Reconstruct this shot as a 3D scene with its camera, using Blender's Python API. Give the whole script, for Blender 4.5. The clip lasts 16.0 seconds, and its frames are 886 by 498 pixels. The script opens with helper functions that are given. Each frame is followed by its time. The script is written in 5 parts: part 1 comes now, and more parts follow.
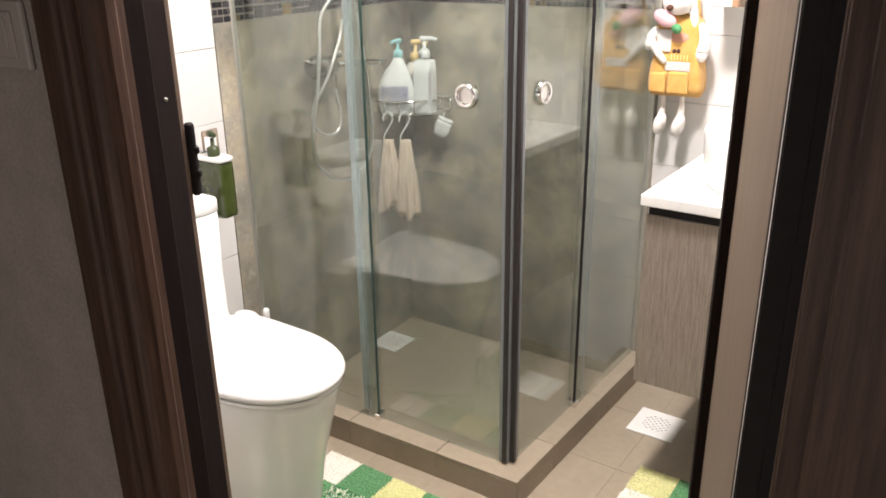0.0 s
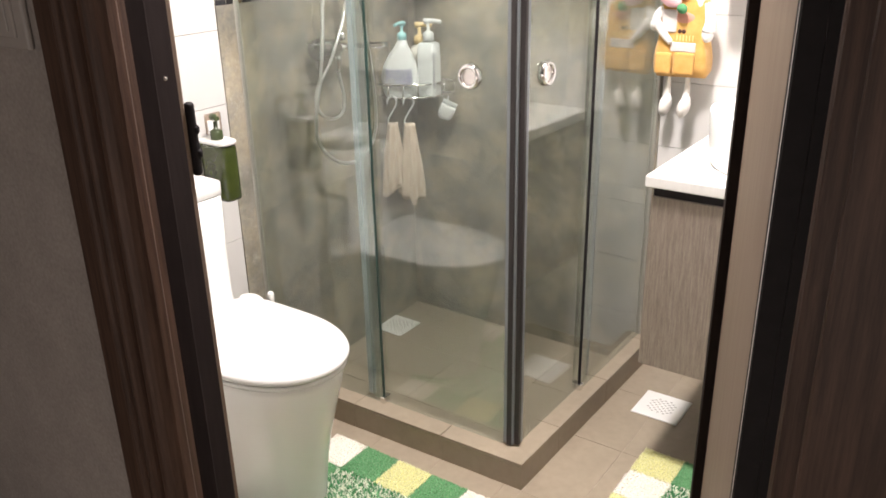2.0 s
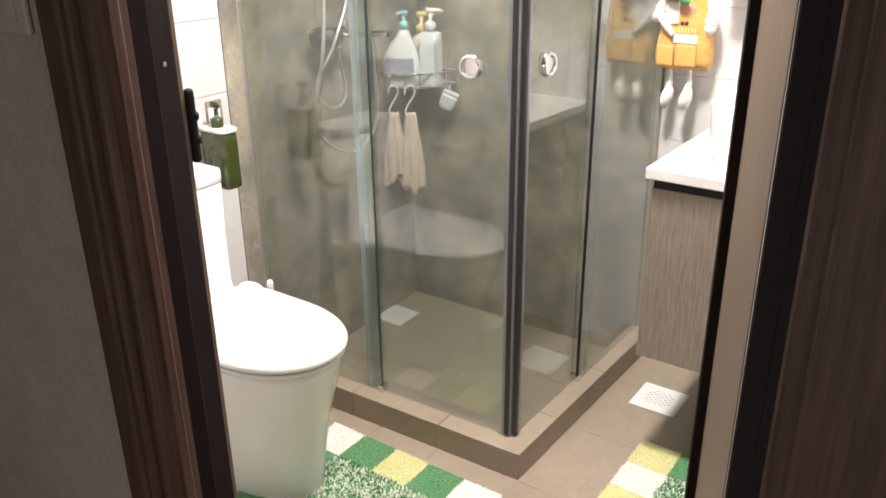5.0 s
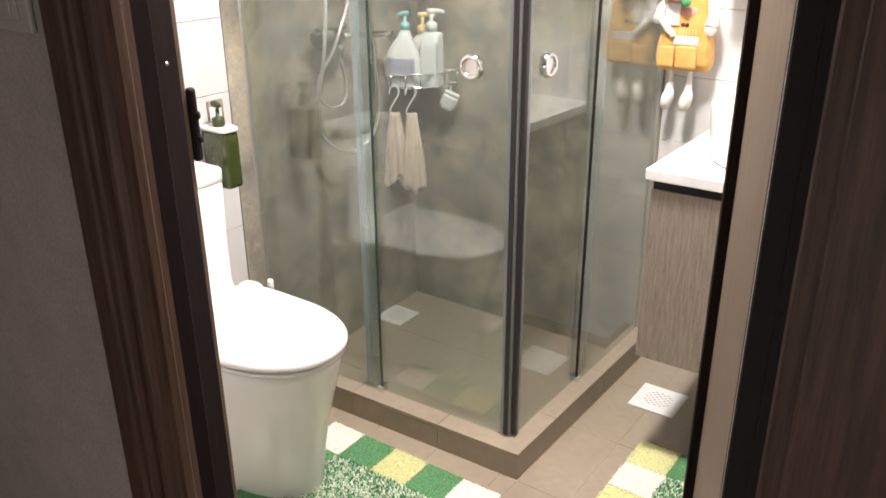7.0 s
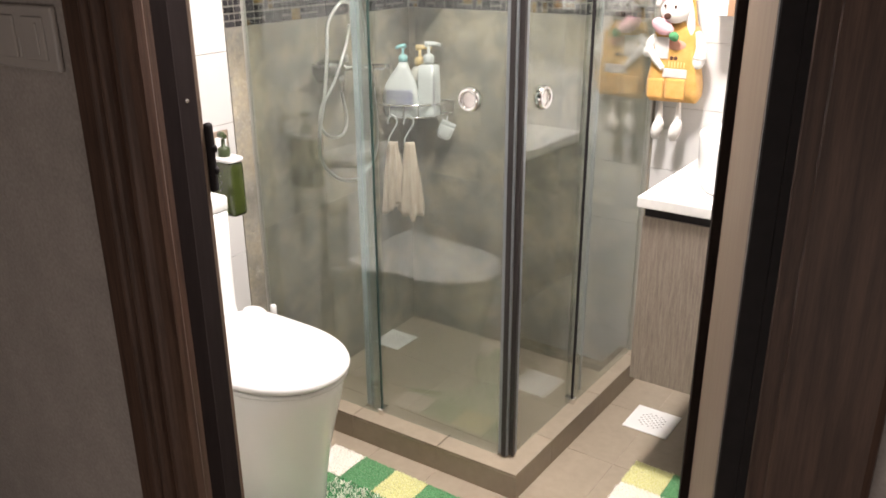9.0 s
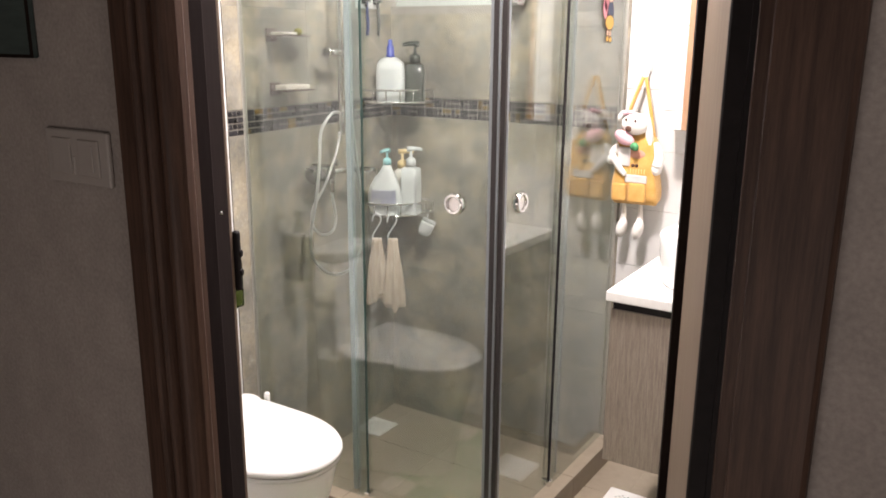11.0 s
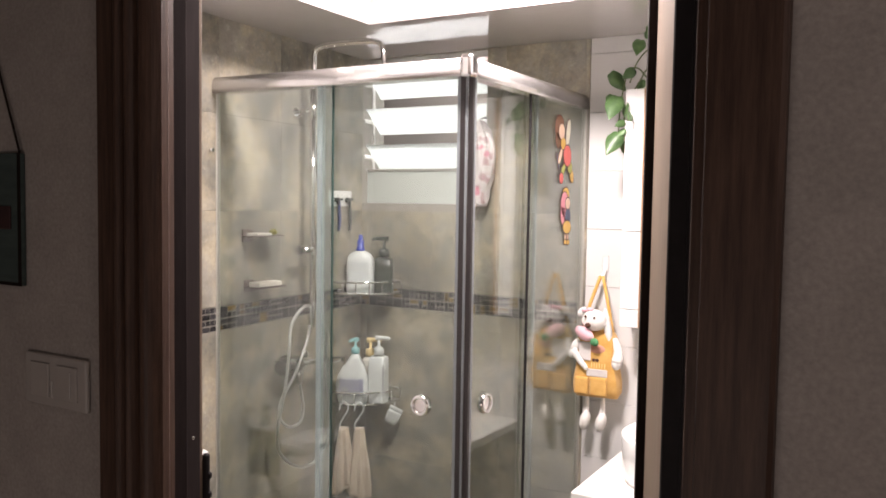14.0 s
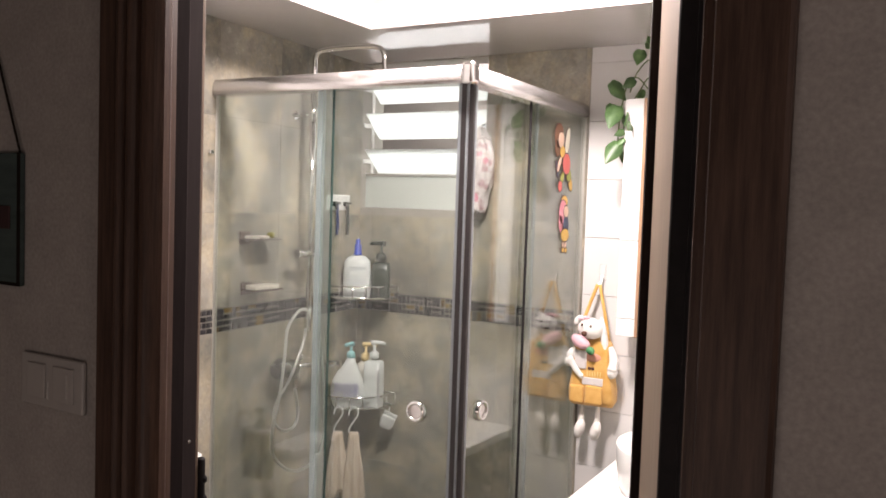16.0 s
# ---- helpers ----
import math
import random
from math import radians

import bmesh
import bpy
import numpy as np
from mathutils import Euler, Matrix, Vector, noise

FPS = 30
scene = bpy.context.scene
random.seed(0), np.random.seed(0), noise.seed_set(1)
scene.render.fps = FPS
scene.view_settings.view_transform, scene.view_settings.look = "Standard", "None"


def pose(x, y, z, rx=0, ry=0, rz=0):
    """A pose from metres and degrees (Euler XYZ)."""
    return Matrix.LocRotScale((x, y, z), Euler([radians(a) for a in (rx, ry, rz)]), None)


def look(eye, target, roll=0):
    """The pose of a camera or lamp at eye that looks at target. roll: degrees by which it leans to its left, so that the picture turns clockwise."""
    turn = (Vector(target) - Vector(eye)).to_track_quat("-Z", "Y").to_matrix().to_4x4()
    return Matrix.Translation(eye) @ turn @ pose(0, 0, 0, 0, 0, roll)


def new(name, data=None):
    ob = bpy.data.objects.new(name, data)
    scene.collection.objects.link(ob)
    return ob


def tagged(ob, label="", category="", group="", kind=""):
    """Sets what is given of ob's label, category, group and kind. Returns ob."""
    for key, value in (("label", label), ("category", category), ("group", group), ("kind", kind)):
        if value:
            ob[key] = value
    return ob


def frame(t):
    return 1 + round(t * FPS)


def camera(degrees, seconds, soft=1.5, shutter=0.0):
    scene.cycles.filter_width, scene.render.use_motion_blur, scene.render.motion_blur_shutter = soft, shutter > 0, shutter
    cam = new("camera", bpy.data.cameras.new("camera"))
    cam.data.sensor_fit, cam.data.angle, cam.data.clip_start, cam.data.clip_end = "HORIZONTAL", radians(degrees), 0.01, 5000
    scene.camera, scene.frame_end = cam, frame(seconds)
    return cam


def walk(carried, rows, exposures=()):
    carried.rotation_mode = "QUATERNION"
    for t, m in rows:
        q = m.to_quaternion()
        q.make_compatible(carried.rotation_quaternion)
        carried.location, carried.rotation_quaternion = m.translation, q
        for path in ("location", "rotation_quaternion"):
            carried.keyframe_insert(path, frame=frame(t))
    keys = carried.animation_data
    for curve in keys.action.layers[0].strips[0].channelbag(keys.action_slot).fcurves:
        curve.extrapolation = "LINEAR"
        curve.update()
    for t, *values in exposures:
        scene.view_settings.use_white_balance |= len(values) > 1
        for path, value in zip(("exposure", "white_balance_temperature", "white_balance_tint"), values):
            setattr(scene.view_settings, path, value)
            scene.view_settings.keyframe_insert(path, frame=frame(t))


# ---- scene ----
cam = camera(57.4, 16.0, soft=1.7)
PATH = [
    (0, (1.747, -0.517, 1.383), (0.679, 1.015, 0.668), -0.8),
    (0.5, (1.749, -0.519, 1.378), (0.679, 1.01, 0.66), -0.8),
    (1, (1.749, -0.516, 1.375), (0.68, 1.008, 0.644), -0.8),
    (1.5, (1.75, -0.513, 1.374), (0.683, 1.007, 0.631), -0.9),
    (2, (1.753, -0.512, 1.371), (0.677, 1.0, 0.626), -1.2),
    (2.5, (1.752, -0.511, 1.37), (0.672, 0.996, 0.62), -1.1),
    (3, (1.755, -0.512, 1.367), (0.677, 0.99, 0.603), -0.8),
    (3.5, (1.753, -0.514, 1.369), (0.677, 0.988, 0.603), -0.7),
    (4, (1.758, -0.511, 1.367), (0.683, 0.992, 0.603), -0.7),
    (6.5, (1.754, -0.512, 1.372), (0.683, 0.992, 0.604), -0.5),
    (7, (1.761, -0.515, 1.369), (0.686, 0.989, 0.605), -0.4),
    (7.5, (1.763, -0.522, 1.377), (0.683, 0.982, 0.621), -0.3),
    (8, (1.763, -0.528, 1.377), (0.677, 0.979, 0.636), -0.4),
    (8.2, (1.764, -0.530, 1.378), (0.679, 0.979, 0.639), -0.4),
    (10.3, (1.832, -0.692, 1.436), (0.792, 0.913, 0.859), -0.3),
    (10.5, (1.837, -0.706, 1.442), (0.796, 0.91, 0.889), -0.3),
    (11, (1.834, -0.746, 1.467), (0.795, 0.888, 0.967), 0.4),
    (11.5, (1.833, -0.766, 1.487), (0.82, 0.895, 1.021), 0.9),
    (12, (1.855, -0.783, 1.516), (0.854, 0.9, 1.113), 0.7),
    (12.5, (1.856, -0.788, 1.538), (0.857, 0.916, 1.225), 0.9),
    (13, (1.851, -0.788, 1.553), (0.849, 0.927, 1.318), 0.9),
    (13.5, (1.858, -0.793, 1.576), (0.855, 0.929, 1.41), 0.8),
    (14, (1.868, -0.796, 1.596), (0.861, 0.927, 1.481), 0.9),
    (14.5, (1.868, -0.796, 1.601), (0.86, 0.93, 1.514), 1.0),
    (15, (1.865, -0.796, 1.601), (0.856, 0.929, 1.515), 1.3),
    (15.5, (1.864, -0.8, 1.598), (0.861, 0.928, 1.505), 1.6),
    (16, (1.861, -0.8, 1.601), (0.863, 0.93, 1.497), 1.9),
]
walk(cam, [(t, look(eye, target, roll)) for t, eye, target, roll in PATH],
     exposures=[(0, 0.09, 6500, 10), (3, 0.14, 6500, 10), (8, 0.15, 6500, 10), (10.5, 0.0, 6500, 12), (12.5, -0.12, 6500, 15), (14.0, -0.44, 6600, 16), (16, -0.44, 6650, 16)])

# ---- world and lights ----
world = bpy.data.worlds.new("world")
scene.world = world
world.use_nodes = True
world.node_tree.nodes["Background"].inputs[0].default_value = (0.9, 0.85, 0.8, 1)
world.node_tree.nodes["Background"].inputs[1].default_value = 0.02


def area_lamp(name, m, sx, sy, watts, colour, shape="RECTANGLE"):
    d = bpy.data.lights.new(name, "AREA")
    d.shape, d.size, d.size_y, d.energy, d.color = shape, sx, sy, watts, colour
    ob = new(name, d)
    ob.matrix_world = m
    return ob


# LED ceiling light in the raised part of the bathroom ceiling
area_lamp("ceiling_light_glow", pose(0.98, 0.92, 2.405), 0.26, 0.26, 67, (1.0, 0.92, 0.89), "DISK")
# daylight falling on the louvres from above, outside the window
area_lamp("window_sky", look((0.23, 2.92, 2.47), (0.23, 1.92, 1.92)), 0.9, 0.35, 82, (1.0, 0.98, 0.97))
# fill light added behind the camera for the corridor; its source is unseen
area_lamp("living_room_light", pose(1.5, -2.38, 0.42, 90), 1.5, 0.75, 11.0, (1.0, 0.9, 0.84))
# second fill light, added to brighten the upper right corridor wall
area_lamp("side_room_light", pose(2.92, -0.7, 1.95, 0, 90, 0), 0.4, 0.6, 4.0, (1.0, 0.9, 0.84))


# ---- materials ----
def mat(name, colour, rough=0.5, metal=0.0, spec=0.5, var=0.0, scale=8.0, stretch=(1, 1, 1), bump=0.0, bump_scale=60.0, coat=0.0, colour2=None, rnd=0.0, trans=0.0, ior=1.45, detail=6.0, lo=0.35, hi=0.65, sheen=0.0, fine=0.0):
    m = bpy.data.materials.new(name)
    m.use_nodes = True
    nt = m.node_tree
    n, l = nt.nodes, nt.links
    b = n["Principled BSDF"]
    b.inputs["Roughness"].default_value = rough
    b.inputs["Metallic"].default_value = metal
    b.inputs["Specular IOR Level"].default_value = spec
    b.inputs["Coat Weight"].default_value = coat
    b.inputs["Transmission Weight"].default_value = trans
    b.inputs["IOR"].default_value = ior
    b.inputs["Sheen Weight"].default_value = sheen
    c = (*colour, 1)
    b.inputs["Base Color"].default_value = c
    co = n.new("ShaderNodeTexCoord")
    mp = n.new("ShaderNodeMapping")
    mp.inputs["Scale"].default_value = stretch
    geo = n.new("ShaderNodeNewGeometry")
    l.new(geo.outputs["Position"], mp.inputs["Vector"])
    last = None
    if var > 0 or colour2:
        t = n.new("ShaderNodeTexNoise")
        t.inputs["Scale"].default_value = scale
        t.inputs["Detail"].default_value = detail
        t.inputs["Roughness"].default_value = 0.62
        l.new(mp.outputs[0], t.inputs["Vector"])
        r = n.new("ShaderNodeValToRGB")
        c2 = colour2 or tuple(x * (1 - var) for x in colour)
        r.color_ramp.elements[0].color = (*c2, 1)
        r.color_ramp.elements[1].color = c
        r.color_ramp.elements[0].position, r.color_ramp.elements[1].position = lo, hi
        l.new(t.outputs["Fac"], r.inputs["Fac"])
        last = r.outputs["Color"]
    if fine > 0:
        t2 = n.new("ShaderNodeTexNoise")
        t2.inputs["Scale"].default_value = scale * 9
        t2.inputs["Detail"].default_value = 4
        l.new(mp.outputs[0], t2.inputs["Vector"])
        mr = n.new("ShaderNodeMapRange")
        mr.inputs["From Min"].default_value, mr.inputs["From Max"].default_value = 0.3, 0.7
        mr.inputs["To Min"].default_value, mr.inputs["To Max"].default_value = 1 - fine, 1 + fine
        l.new(t2.outputs["Fac"], mr.inputs["Value"])
        mx = n.new("ShaderNodeVectorMath")
        mx.operation = "SCALE"
        if last:
            l.new(last, mx.inputs[0])
        else:
            mx.inputs[0].default_value = colour
        l.new(mr.outputs[0], mx.inputs["Scale"])
        last = mx.outputs[0]
    if rnd > 0:
        oi = n.new("ShaderNodeObjectInfo")
        mr = n.new("ShaderNodeMapRange")
        mr.inputs["To Min"].default_value, mr.inputs["To Max"].default_value = 1 - rnd, 1 + rnd
        l.new(oi.outputs["Random"], mr.inputs["Value"])
        mx = n.new("ShaderNodeVectorMath")
        mx.operation = "SCALE"
        if last:
            l.new(last, mx.inputs[0])
        else:
            mx.inputs[0].default_value = colour
        l.new(mr.outputs[0], mx.inputs["Scale"])
        last = mx.outputs[0]
    if last:
        l.new(last, b.inputs["Base Color"])
    if bump > 0:
        t = n.new("ShaderNodeTexNoise")
        t.inputs["Scale"].default_value = bump_scale
        t.inputs["Detail"].default_value = 3
        l.new(mp.outputs[0], t.inputs["Vector"])
        bp = n.new("ShaderNodeBump")
        bp.inputs["Strength"].default_value = bump
        bp.inputs["Distance"].default_value = 0.002
        l.new(t.outputs["Fac"], bp.inputs["Height"])
        l.new(bp.outputs[0], b.inputs["Normal"])
    return m


def stone_material(name):
    """Grey-olive cement-look tile with cloudy lighter and rusty patches."""
    m = mat(name, (0.30, 0.285, 0.25), rough=0.32, bump=0.12, bump_scale=45)
    nt = m.node_tree
    n, l = nt.nodes, nt.links
    b = n["Principled BSDF"]
    geo = n.new("ShaderNodeNewGeometry")
    oi = n.new("ShaderNodeObjectInfo")
    off = n.new("ShaderNodeVectorMath")
    off.operation = "MULTIPLY_ADD"
    off.inputs[1].default_value = (1, 1, 1)
    sh = n.new("ShaderNodeVectorMath")
    sh.operation = "SCALE"
    sh.inputs[0].default_value = (0.06, 0.10, 0.14)
    l.new(oi.outputs["Random"], sh.inputs["Scale"])
    l.new(geo.outputs["Position"], off.inputs[0])
    l.new(sh.outputs[0], off.inputs[2])

    def cloud(scale, lo, hi, c0, c1, rough=0.6):
        t = n.new("ShaderNodeTexNoise")
        t.inputs["Scale"].default_value, t.inputs["Detail"].default_value = scale, 8
        t.inputs["Roughness"].default_value = rough
        t.inputs["Distortion"].default_value = 0.1
        l.new(off.outputs[0], t.inputs["Vector"])
        r = n.new("ShaderNodeValToRGB")
        r.color_ramp.elements[0].position, r.color_ramp.elements[1].position = lo, hi
        r.color_ramp.elements[0].color, r.color_ramp.elements[1].color = (*c0, 1), (*c1, 1)
        l.new(t.outputs["Fac"], r.inputs["Fac"])
        return r.outputs["Color"]

    base = cloud(4.6, 0.36, 0.64, (0.182, 0.171, 0.150), (0.400, 0.368, 0.322), 0.60)
    tint = cloud(9.0, 0.43, 0.60, (0.86, 0.875, 0.855), (1.125, 1.065, 0.905), 0.74)
    pale = cloud(22.0, 0.56, 0.66, (0, 0, 0), (0.115, 0.108, 0.095), 0.8)
    grain = cloud(60.0, 0.32, 0.68, (0.86, 0.86, 0.86), (1.12, 1.12, 1.12), 0.8)
    dark = cloud(17.0, 0.36, 0.46, (0.80, 0.80, 0.80), (1.0, 1.0, 1.0), 0.75)
    mul = n.new("ShaderNodeVectorMath")
    mul.operation = "MULTIPLY"
    l.new(base, mul.inputs[0])
    l.new(tint, mul.inputs[1])
    for layer in (grain, dark):
        more = n.new("ShaderNodeVectorMath")
        more.operation = "MULTIPLY"
        l.new(mul.outputs[0], more.inputs[0])
        l.new(layer, more.inputs[1])
        mul = more
    add = n.new("ShaderNodeVectorMath")
    l.new(mul.outputs[0], add.inputs[0])
    l.new(pale, add.inputs[1])
    l.new(add.outputs[0], b.inputs["Base Color"])
    return m


def glass_material(name, tint, gloss=0.045, haze=0.0):
    m = bpy.data.materials.new(name)
    m.use_nodes = True
    n, l = m.node_tree.nodes, m.node_tree.links
    n.remove(n["Principled BSDF"])
    out = n["Material Output"]
    tr = n.new("ShaderNodeBsdfTransparent")
    tr.inputs[0].default_value = (*tint, 1)
    gl = n.new("ShaderNodeBsdfGlossy")
    gl.inputs["Roughness"].default_value = 0.0
    lw = n.new("ShaderNodeLayerWeight")
    pw = n.new("ShaderNodeMath")
    pw.operation, pw.inputs[1].default_value = "POWER", 4.0
    fr = n.new("ShaderNodeMath")
    fr.operation, fr.inputs[1].default_value, fr.inputs[2].default_value = "MULTIPLY_ADD", 1 - gloss, gloss
    l.new(lw.outputs["Facing"], pw.inputs[0])
    l.new(pw.outputs[0], fr.inputs[0])
    mx = n.new("ShaderNodeMixShader")
    l.new(fr.outputs[0], mx.inputs[0])
    src = tr.outputs[0]
    if haze > 0:
        df = n.new("ShaderNodeBsdfDiffuse")
        df.inputs[0].default_value = (0.72, 0.78, 0.74, 1)
        hz = n.new("ShaderNodeMixShader")
        # water stains, thickened downwards to put brightness into the lower panes
        ge = n.new("ShaderNodeNewGeometry")
        sx = n.new("ShaderNodeSeparateXYZ")
        l.new(ge.outputs["Position"], sx.inputs[0])
        up = n.new("ShaderNodeMapRange")
        up.inputs["From Min"].default_value, up.inputs["From Max"].default_value = 1.35, 0.25
        up.inputs["To Min"].default_value, up.inputs["To Max"].default_value = 0.5, 2.6
        l.new(sx.outputs["Z"], up.inputs["Value"])
        ns = n.new("ShaderNodeTexNoise")
        ns.inputs["Scale"].default_value, ns.inputs["Detail"].default_value = 9.0, 7.0
        l.new(ge.outputs["Position"], ns.inputs["Vector"])
        sp = n.new("ShaderNodeMapRange")
        sp.inputs["From Min"].default_value, sp.inputs["From Max"].default_value = 0.3, 0.7
        sp.inputs["To Min"].default_value, sp.inputs["To Max"].default_value = 0.55 * haze, 1.45 * haze
        l.new(ns.outputs["Fac"], sp.inputs["Value"])
        hm = n.new("ShaderNodeMath")
        hm.operation = "MULTIPLY"
        l.new(up.outputs[0], hm.inputs[0])
        l.new(sp.outputs[0], hm.inputs[1])
        l.new(hm.outputs[0], hz.inputs[0])
        l.new(src, hz.inputs[1])
        l.new(df.outputs[0], hz.inputs[2])
        src = hz.outputs[0]
    l.new(src, mx.inputs[1])
    l.new(gl.outputs[0], mx.inputs[2])
    l.new(mx.outputs[0], out.inputs[0])
    return m


STONE = stone_material("stone_tile")
WHITE_TILE = mat("white_tile", (0.65, 0.637, 0.622), rough=0.12, var=0.04, scale=3, bump=0.03, bump_scale=14, rnd=0.02)
GROUT = mat("grout", (0.46, 0.39, 0.31), rough=0.9, var=0.2, scale=30)
GROUT_WALL = mat("wall_grout", (0.40, 0.37, 0.33), rough=0.9, var=0.15, scale=30)
FLOOR_TILE = mat("floor_tile", (0.325, 0.270, 0.203), rough=0.38, var=0.12, scale=5, bump=0.06, bump_scale=160, rnd=0.03, fine=0.05)
MOSAIC = mat("mosaic", (0.045, 0.043, 0.045), rough=0.18, colour2=(0.02, 0.019, 0.021), scale=60, rnd=0.5)
MOSAIC_GOLD = mat("mosaic_gold", (0.22, 0.15, 0.055), rough=0.25, var=0.5, scale=70, rnd=0.4)
PAINT = mat("corridor_paint", (0.375, 0.335, 0.31), rough=0.85, var=0.13, scale=16, bump=0.45, bump_scale=240, fine=0.12)
CEIL = mat("ceiling_paint", (0.60, 0.565, 0.535), rough=0.8, var=0.03, scale=2)
SOFFIT = mat("soffit_panel", (0.56, 0.525, 0.505), rough=0.05, var=0.05, scale=4, spec=0.7, coat=0.5)
BROWN = mat("brown_frame", (0.098, 0.056, 0.040), rough=0.5, spec=0.3, colour2=(0.050, 0.028, 0.020), scale=9, stretch=(14, 14, 0.7), bump=0.12, bump_scale=40, fine=0.12)
DOORWOOD = mat("door_laminate", (0.205, 0.156, 0.119), rough=0.55, spec=0.2, colour2=(0.175, 0.130, 0.097), scale=7, stretch=(10, 10, 0.6), bump=0.05, bump_scale=30)
DARKLIP = mat("dark_stile", (0.018, 0.012, 0.010), rough=0.8, spec=0.12, var=0.3, scale=20, stretch=(6, 6, 1))
JAMB = mat("grey_jamb", (0.020, 0.015, 0.0145), rough=0.9, spec=0.03, var=0.2, scale=14, stretch=(6, 6, 0.8), bump=0.08, bump_scale=40)
BLACK = mat("matt_black", (0.021, 0.018, 0.019), rough=0.65, spec=0.2, var=0.2, scale=40)
VANITY = mat("vanity_oak", (0.30, 0.248, 0.203), rough=0.5, colour2=(0.205, 0.166, 0.135), scale=9, stretch=(20, 20, 1.3), bump=0.15, bump_scale=30, fine=0.16)
QUARTZ = mat("white_quartz", (0.84, 0.83, 0.80), rough=0.2, var=0.04, scale=80)
PORCELAIN = mat("porcelain", (0.86, 0.855, 0.84), rough=0.07, var=0.015, scale=3, coat=0.3)
CHROME = mat("chrome", (0.82, 0.81, 0.80), rough=0.08, metal=1.0, var=0.08, scale=30)
RAILM = mat("polished_rail", (0.74, 0.72, 0.71), rough=0.27, metal=0.85, var=0.05, scale=14, stretch=(1, 1, 8))
ALU = mat("satin_aluminium", (0.90, 0.86, 0.84), rough=0.48, metal=1.0, var=0.05, scale=20, stretch=(1, 1, 8))
DULL_ALU = mat("dull_aluminium", (0.52, 0.50, 0.46), rough=0.5, metal=0.7, var=0.1, scale=20, stretch=(1, 1, 8))
GLASS = glass_material("shower_glass", (0.866, 0.902, 0.880), 0.072, 0.0165)
GLASS_EDGE = mat("glass_edge", (0.02, 0.055, 0.048), rough=0.3, var=0.2, scale=20, spec=0.6)
# tint and haze imitate the reflection where two panes overlap
OVERLAP = glass_material("seal_film", (0.93, 0.955, 0.965), 0.05, 0.018)
SEAL_PALE = mat("pale_seal", (0.50, 0.57, 0.61), rough=0.3, var=0.1, scale=10)
SEAL = mat("clear_seal", (0.24, 0.265, 0.28), rough=0.3, var=0.1, scale=10)
SEAL_DARK = mat("magnet_strip", (0.03, 0.024, 0.024), rough=0.4, var=0.2, scale=20)
# chrome with dark reflections put into its colour, for the mixer
CHROME_DIM_REFLECT = mat("chrome_dim_reflect", (0.40, 0.41, 0.39), rough=0.16, metal=1.0, var=0.2, scale=20)
MIRROR = mat("mirror", (0.9, 0.91, 0.9), rough=0.01, metal=1.0)


# ---- mesh helpers ----
def box(bm, x0, x1, y0, y1, z0, z1, bevel=0.0, seg=2, mi=0):
    r = bmesh.ops.create_cube(bm, size=1, matrix=Matrix.Translation(((x0 + x1) / 2, (y0 + y1) / 2, (z0 + z1) / 2)) @ Matrix.Diagonal((x1 - x0, y1 - y0, z1 - z0, 1)))
    vs = set(r["verts"])
    fs = [f for f in bm.faces if f.verts[0] in vs]
    for f in fs:
        f.material_index = mi
    if bevel > 0:
        es = [e for e in bm.edges if e.verts[0] in vs and e.verts[1] in vs]
        r = bmesh.ops.bevel(bm, geom=es, offset=bevel, segments=seg, affect="EDGES", profile=0.5)
        for f in r["faces"]:
            f.material_index = mi
    return bm


def one(x0, x1, y0, y1, z0, z1, bevel=0.0, seg=2):
    return box(bmesh.new(), x0, x1, y0, y1, z0, z1, bevel, seg)


def lathe(bm, profile, cx, cy, seg=32, mi=0, sx=1.0, sy=1.0, start=0.0):
    """Rings of (radius, z) round a vertical axis; closed at both ends."""
    rings = []
    for r, z in profile:
        rings.append([bm.verts.new((cx + sx * r * math.cos(2 * math.pi * k / seg + start), cy + sy * r * math.sin(2 * math.pi * k / seg + start), z)) for k in range(seg)])
    for a, b in zip(rings, rings[1:]):
        for k in range(seg):
            f = bm.faces.new((a[k], a[(k + 1) % seg], b[(k + 1) % seg], b[k]))
            f.material_index, f.smooth = mi, True
    for ring, flip in ((rings[0], True), (rings[-1], False)):
        f = bm.faces.new(ring[::-1] if flip else ring)
        f.material_index = mi
    return bm


def smooth_path(points, n=8):
    """A Catmull-Rom curve through the points."""
    p = [Vector(q) for q in points]
    p = [2 * p[0] - p[1]] + p + [2 * p[-1] - p[-2]]
    out = []
    for i in range(1, len(p) - 2):
        for k in range(n):
            t = k / n
            a, b, c, d = p[i - 1], p[i], p[i + 1], p[i + 2]
            out.append(0.5 * ((2 * b) + (c - a) * t + (2 * a - 5 * b + 4 * c - d) * t * t + (3 * b - a - 3 * c + d) * t ** 3))
    out.append(p[-2])
    return out


def tube(bm, points, radius, seg=10, mi=0, taper=None):
    pts = [Vector(q) for q in points]
    up = Vector((0.13, 0.31, 0.94)).normalized()
    rings = []
    for i, p in enumerate(pts):
        d = (pts[min(i + 1, len(pts) - 1)] - pts[max(i - 1, 0)]).normalized()
        s = d.cross(up)
        if s.length < 0.05:
            s = d.cross(Vector((1, 0, 0)))
        s.normalize()
        u = s.cross(d).normalized()
        r = radius * (taper(i / (len(pts) - 1)) if taper else 1)
        rings.append([bm.verts.new(p + r * (math.cos(2 * math.pi * k / seg) * s + math.sin(2 * math.pi * k / seg) * u)) for k in range(seg)])
        up = u
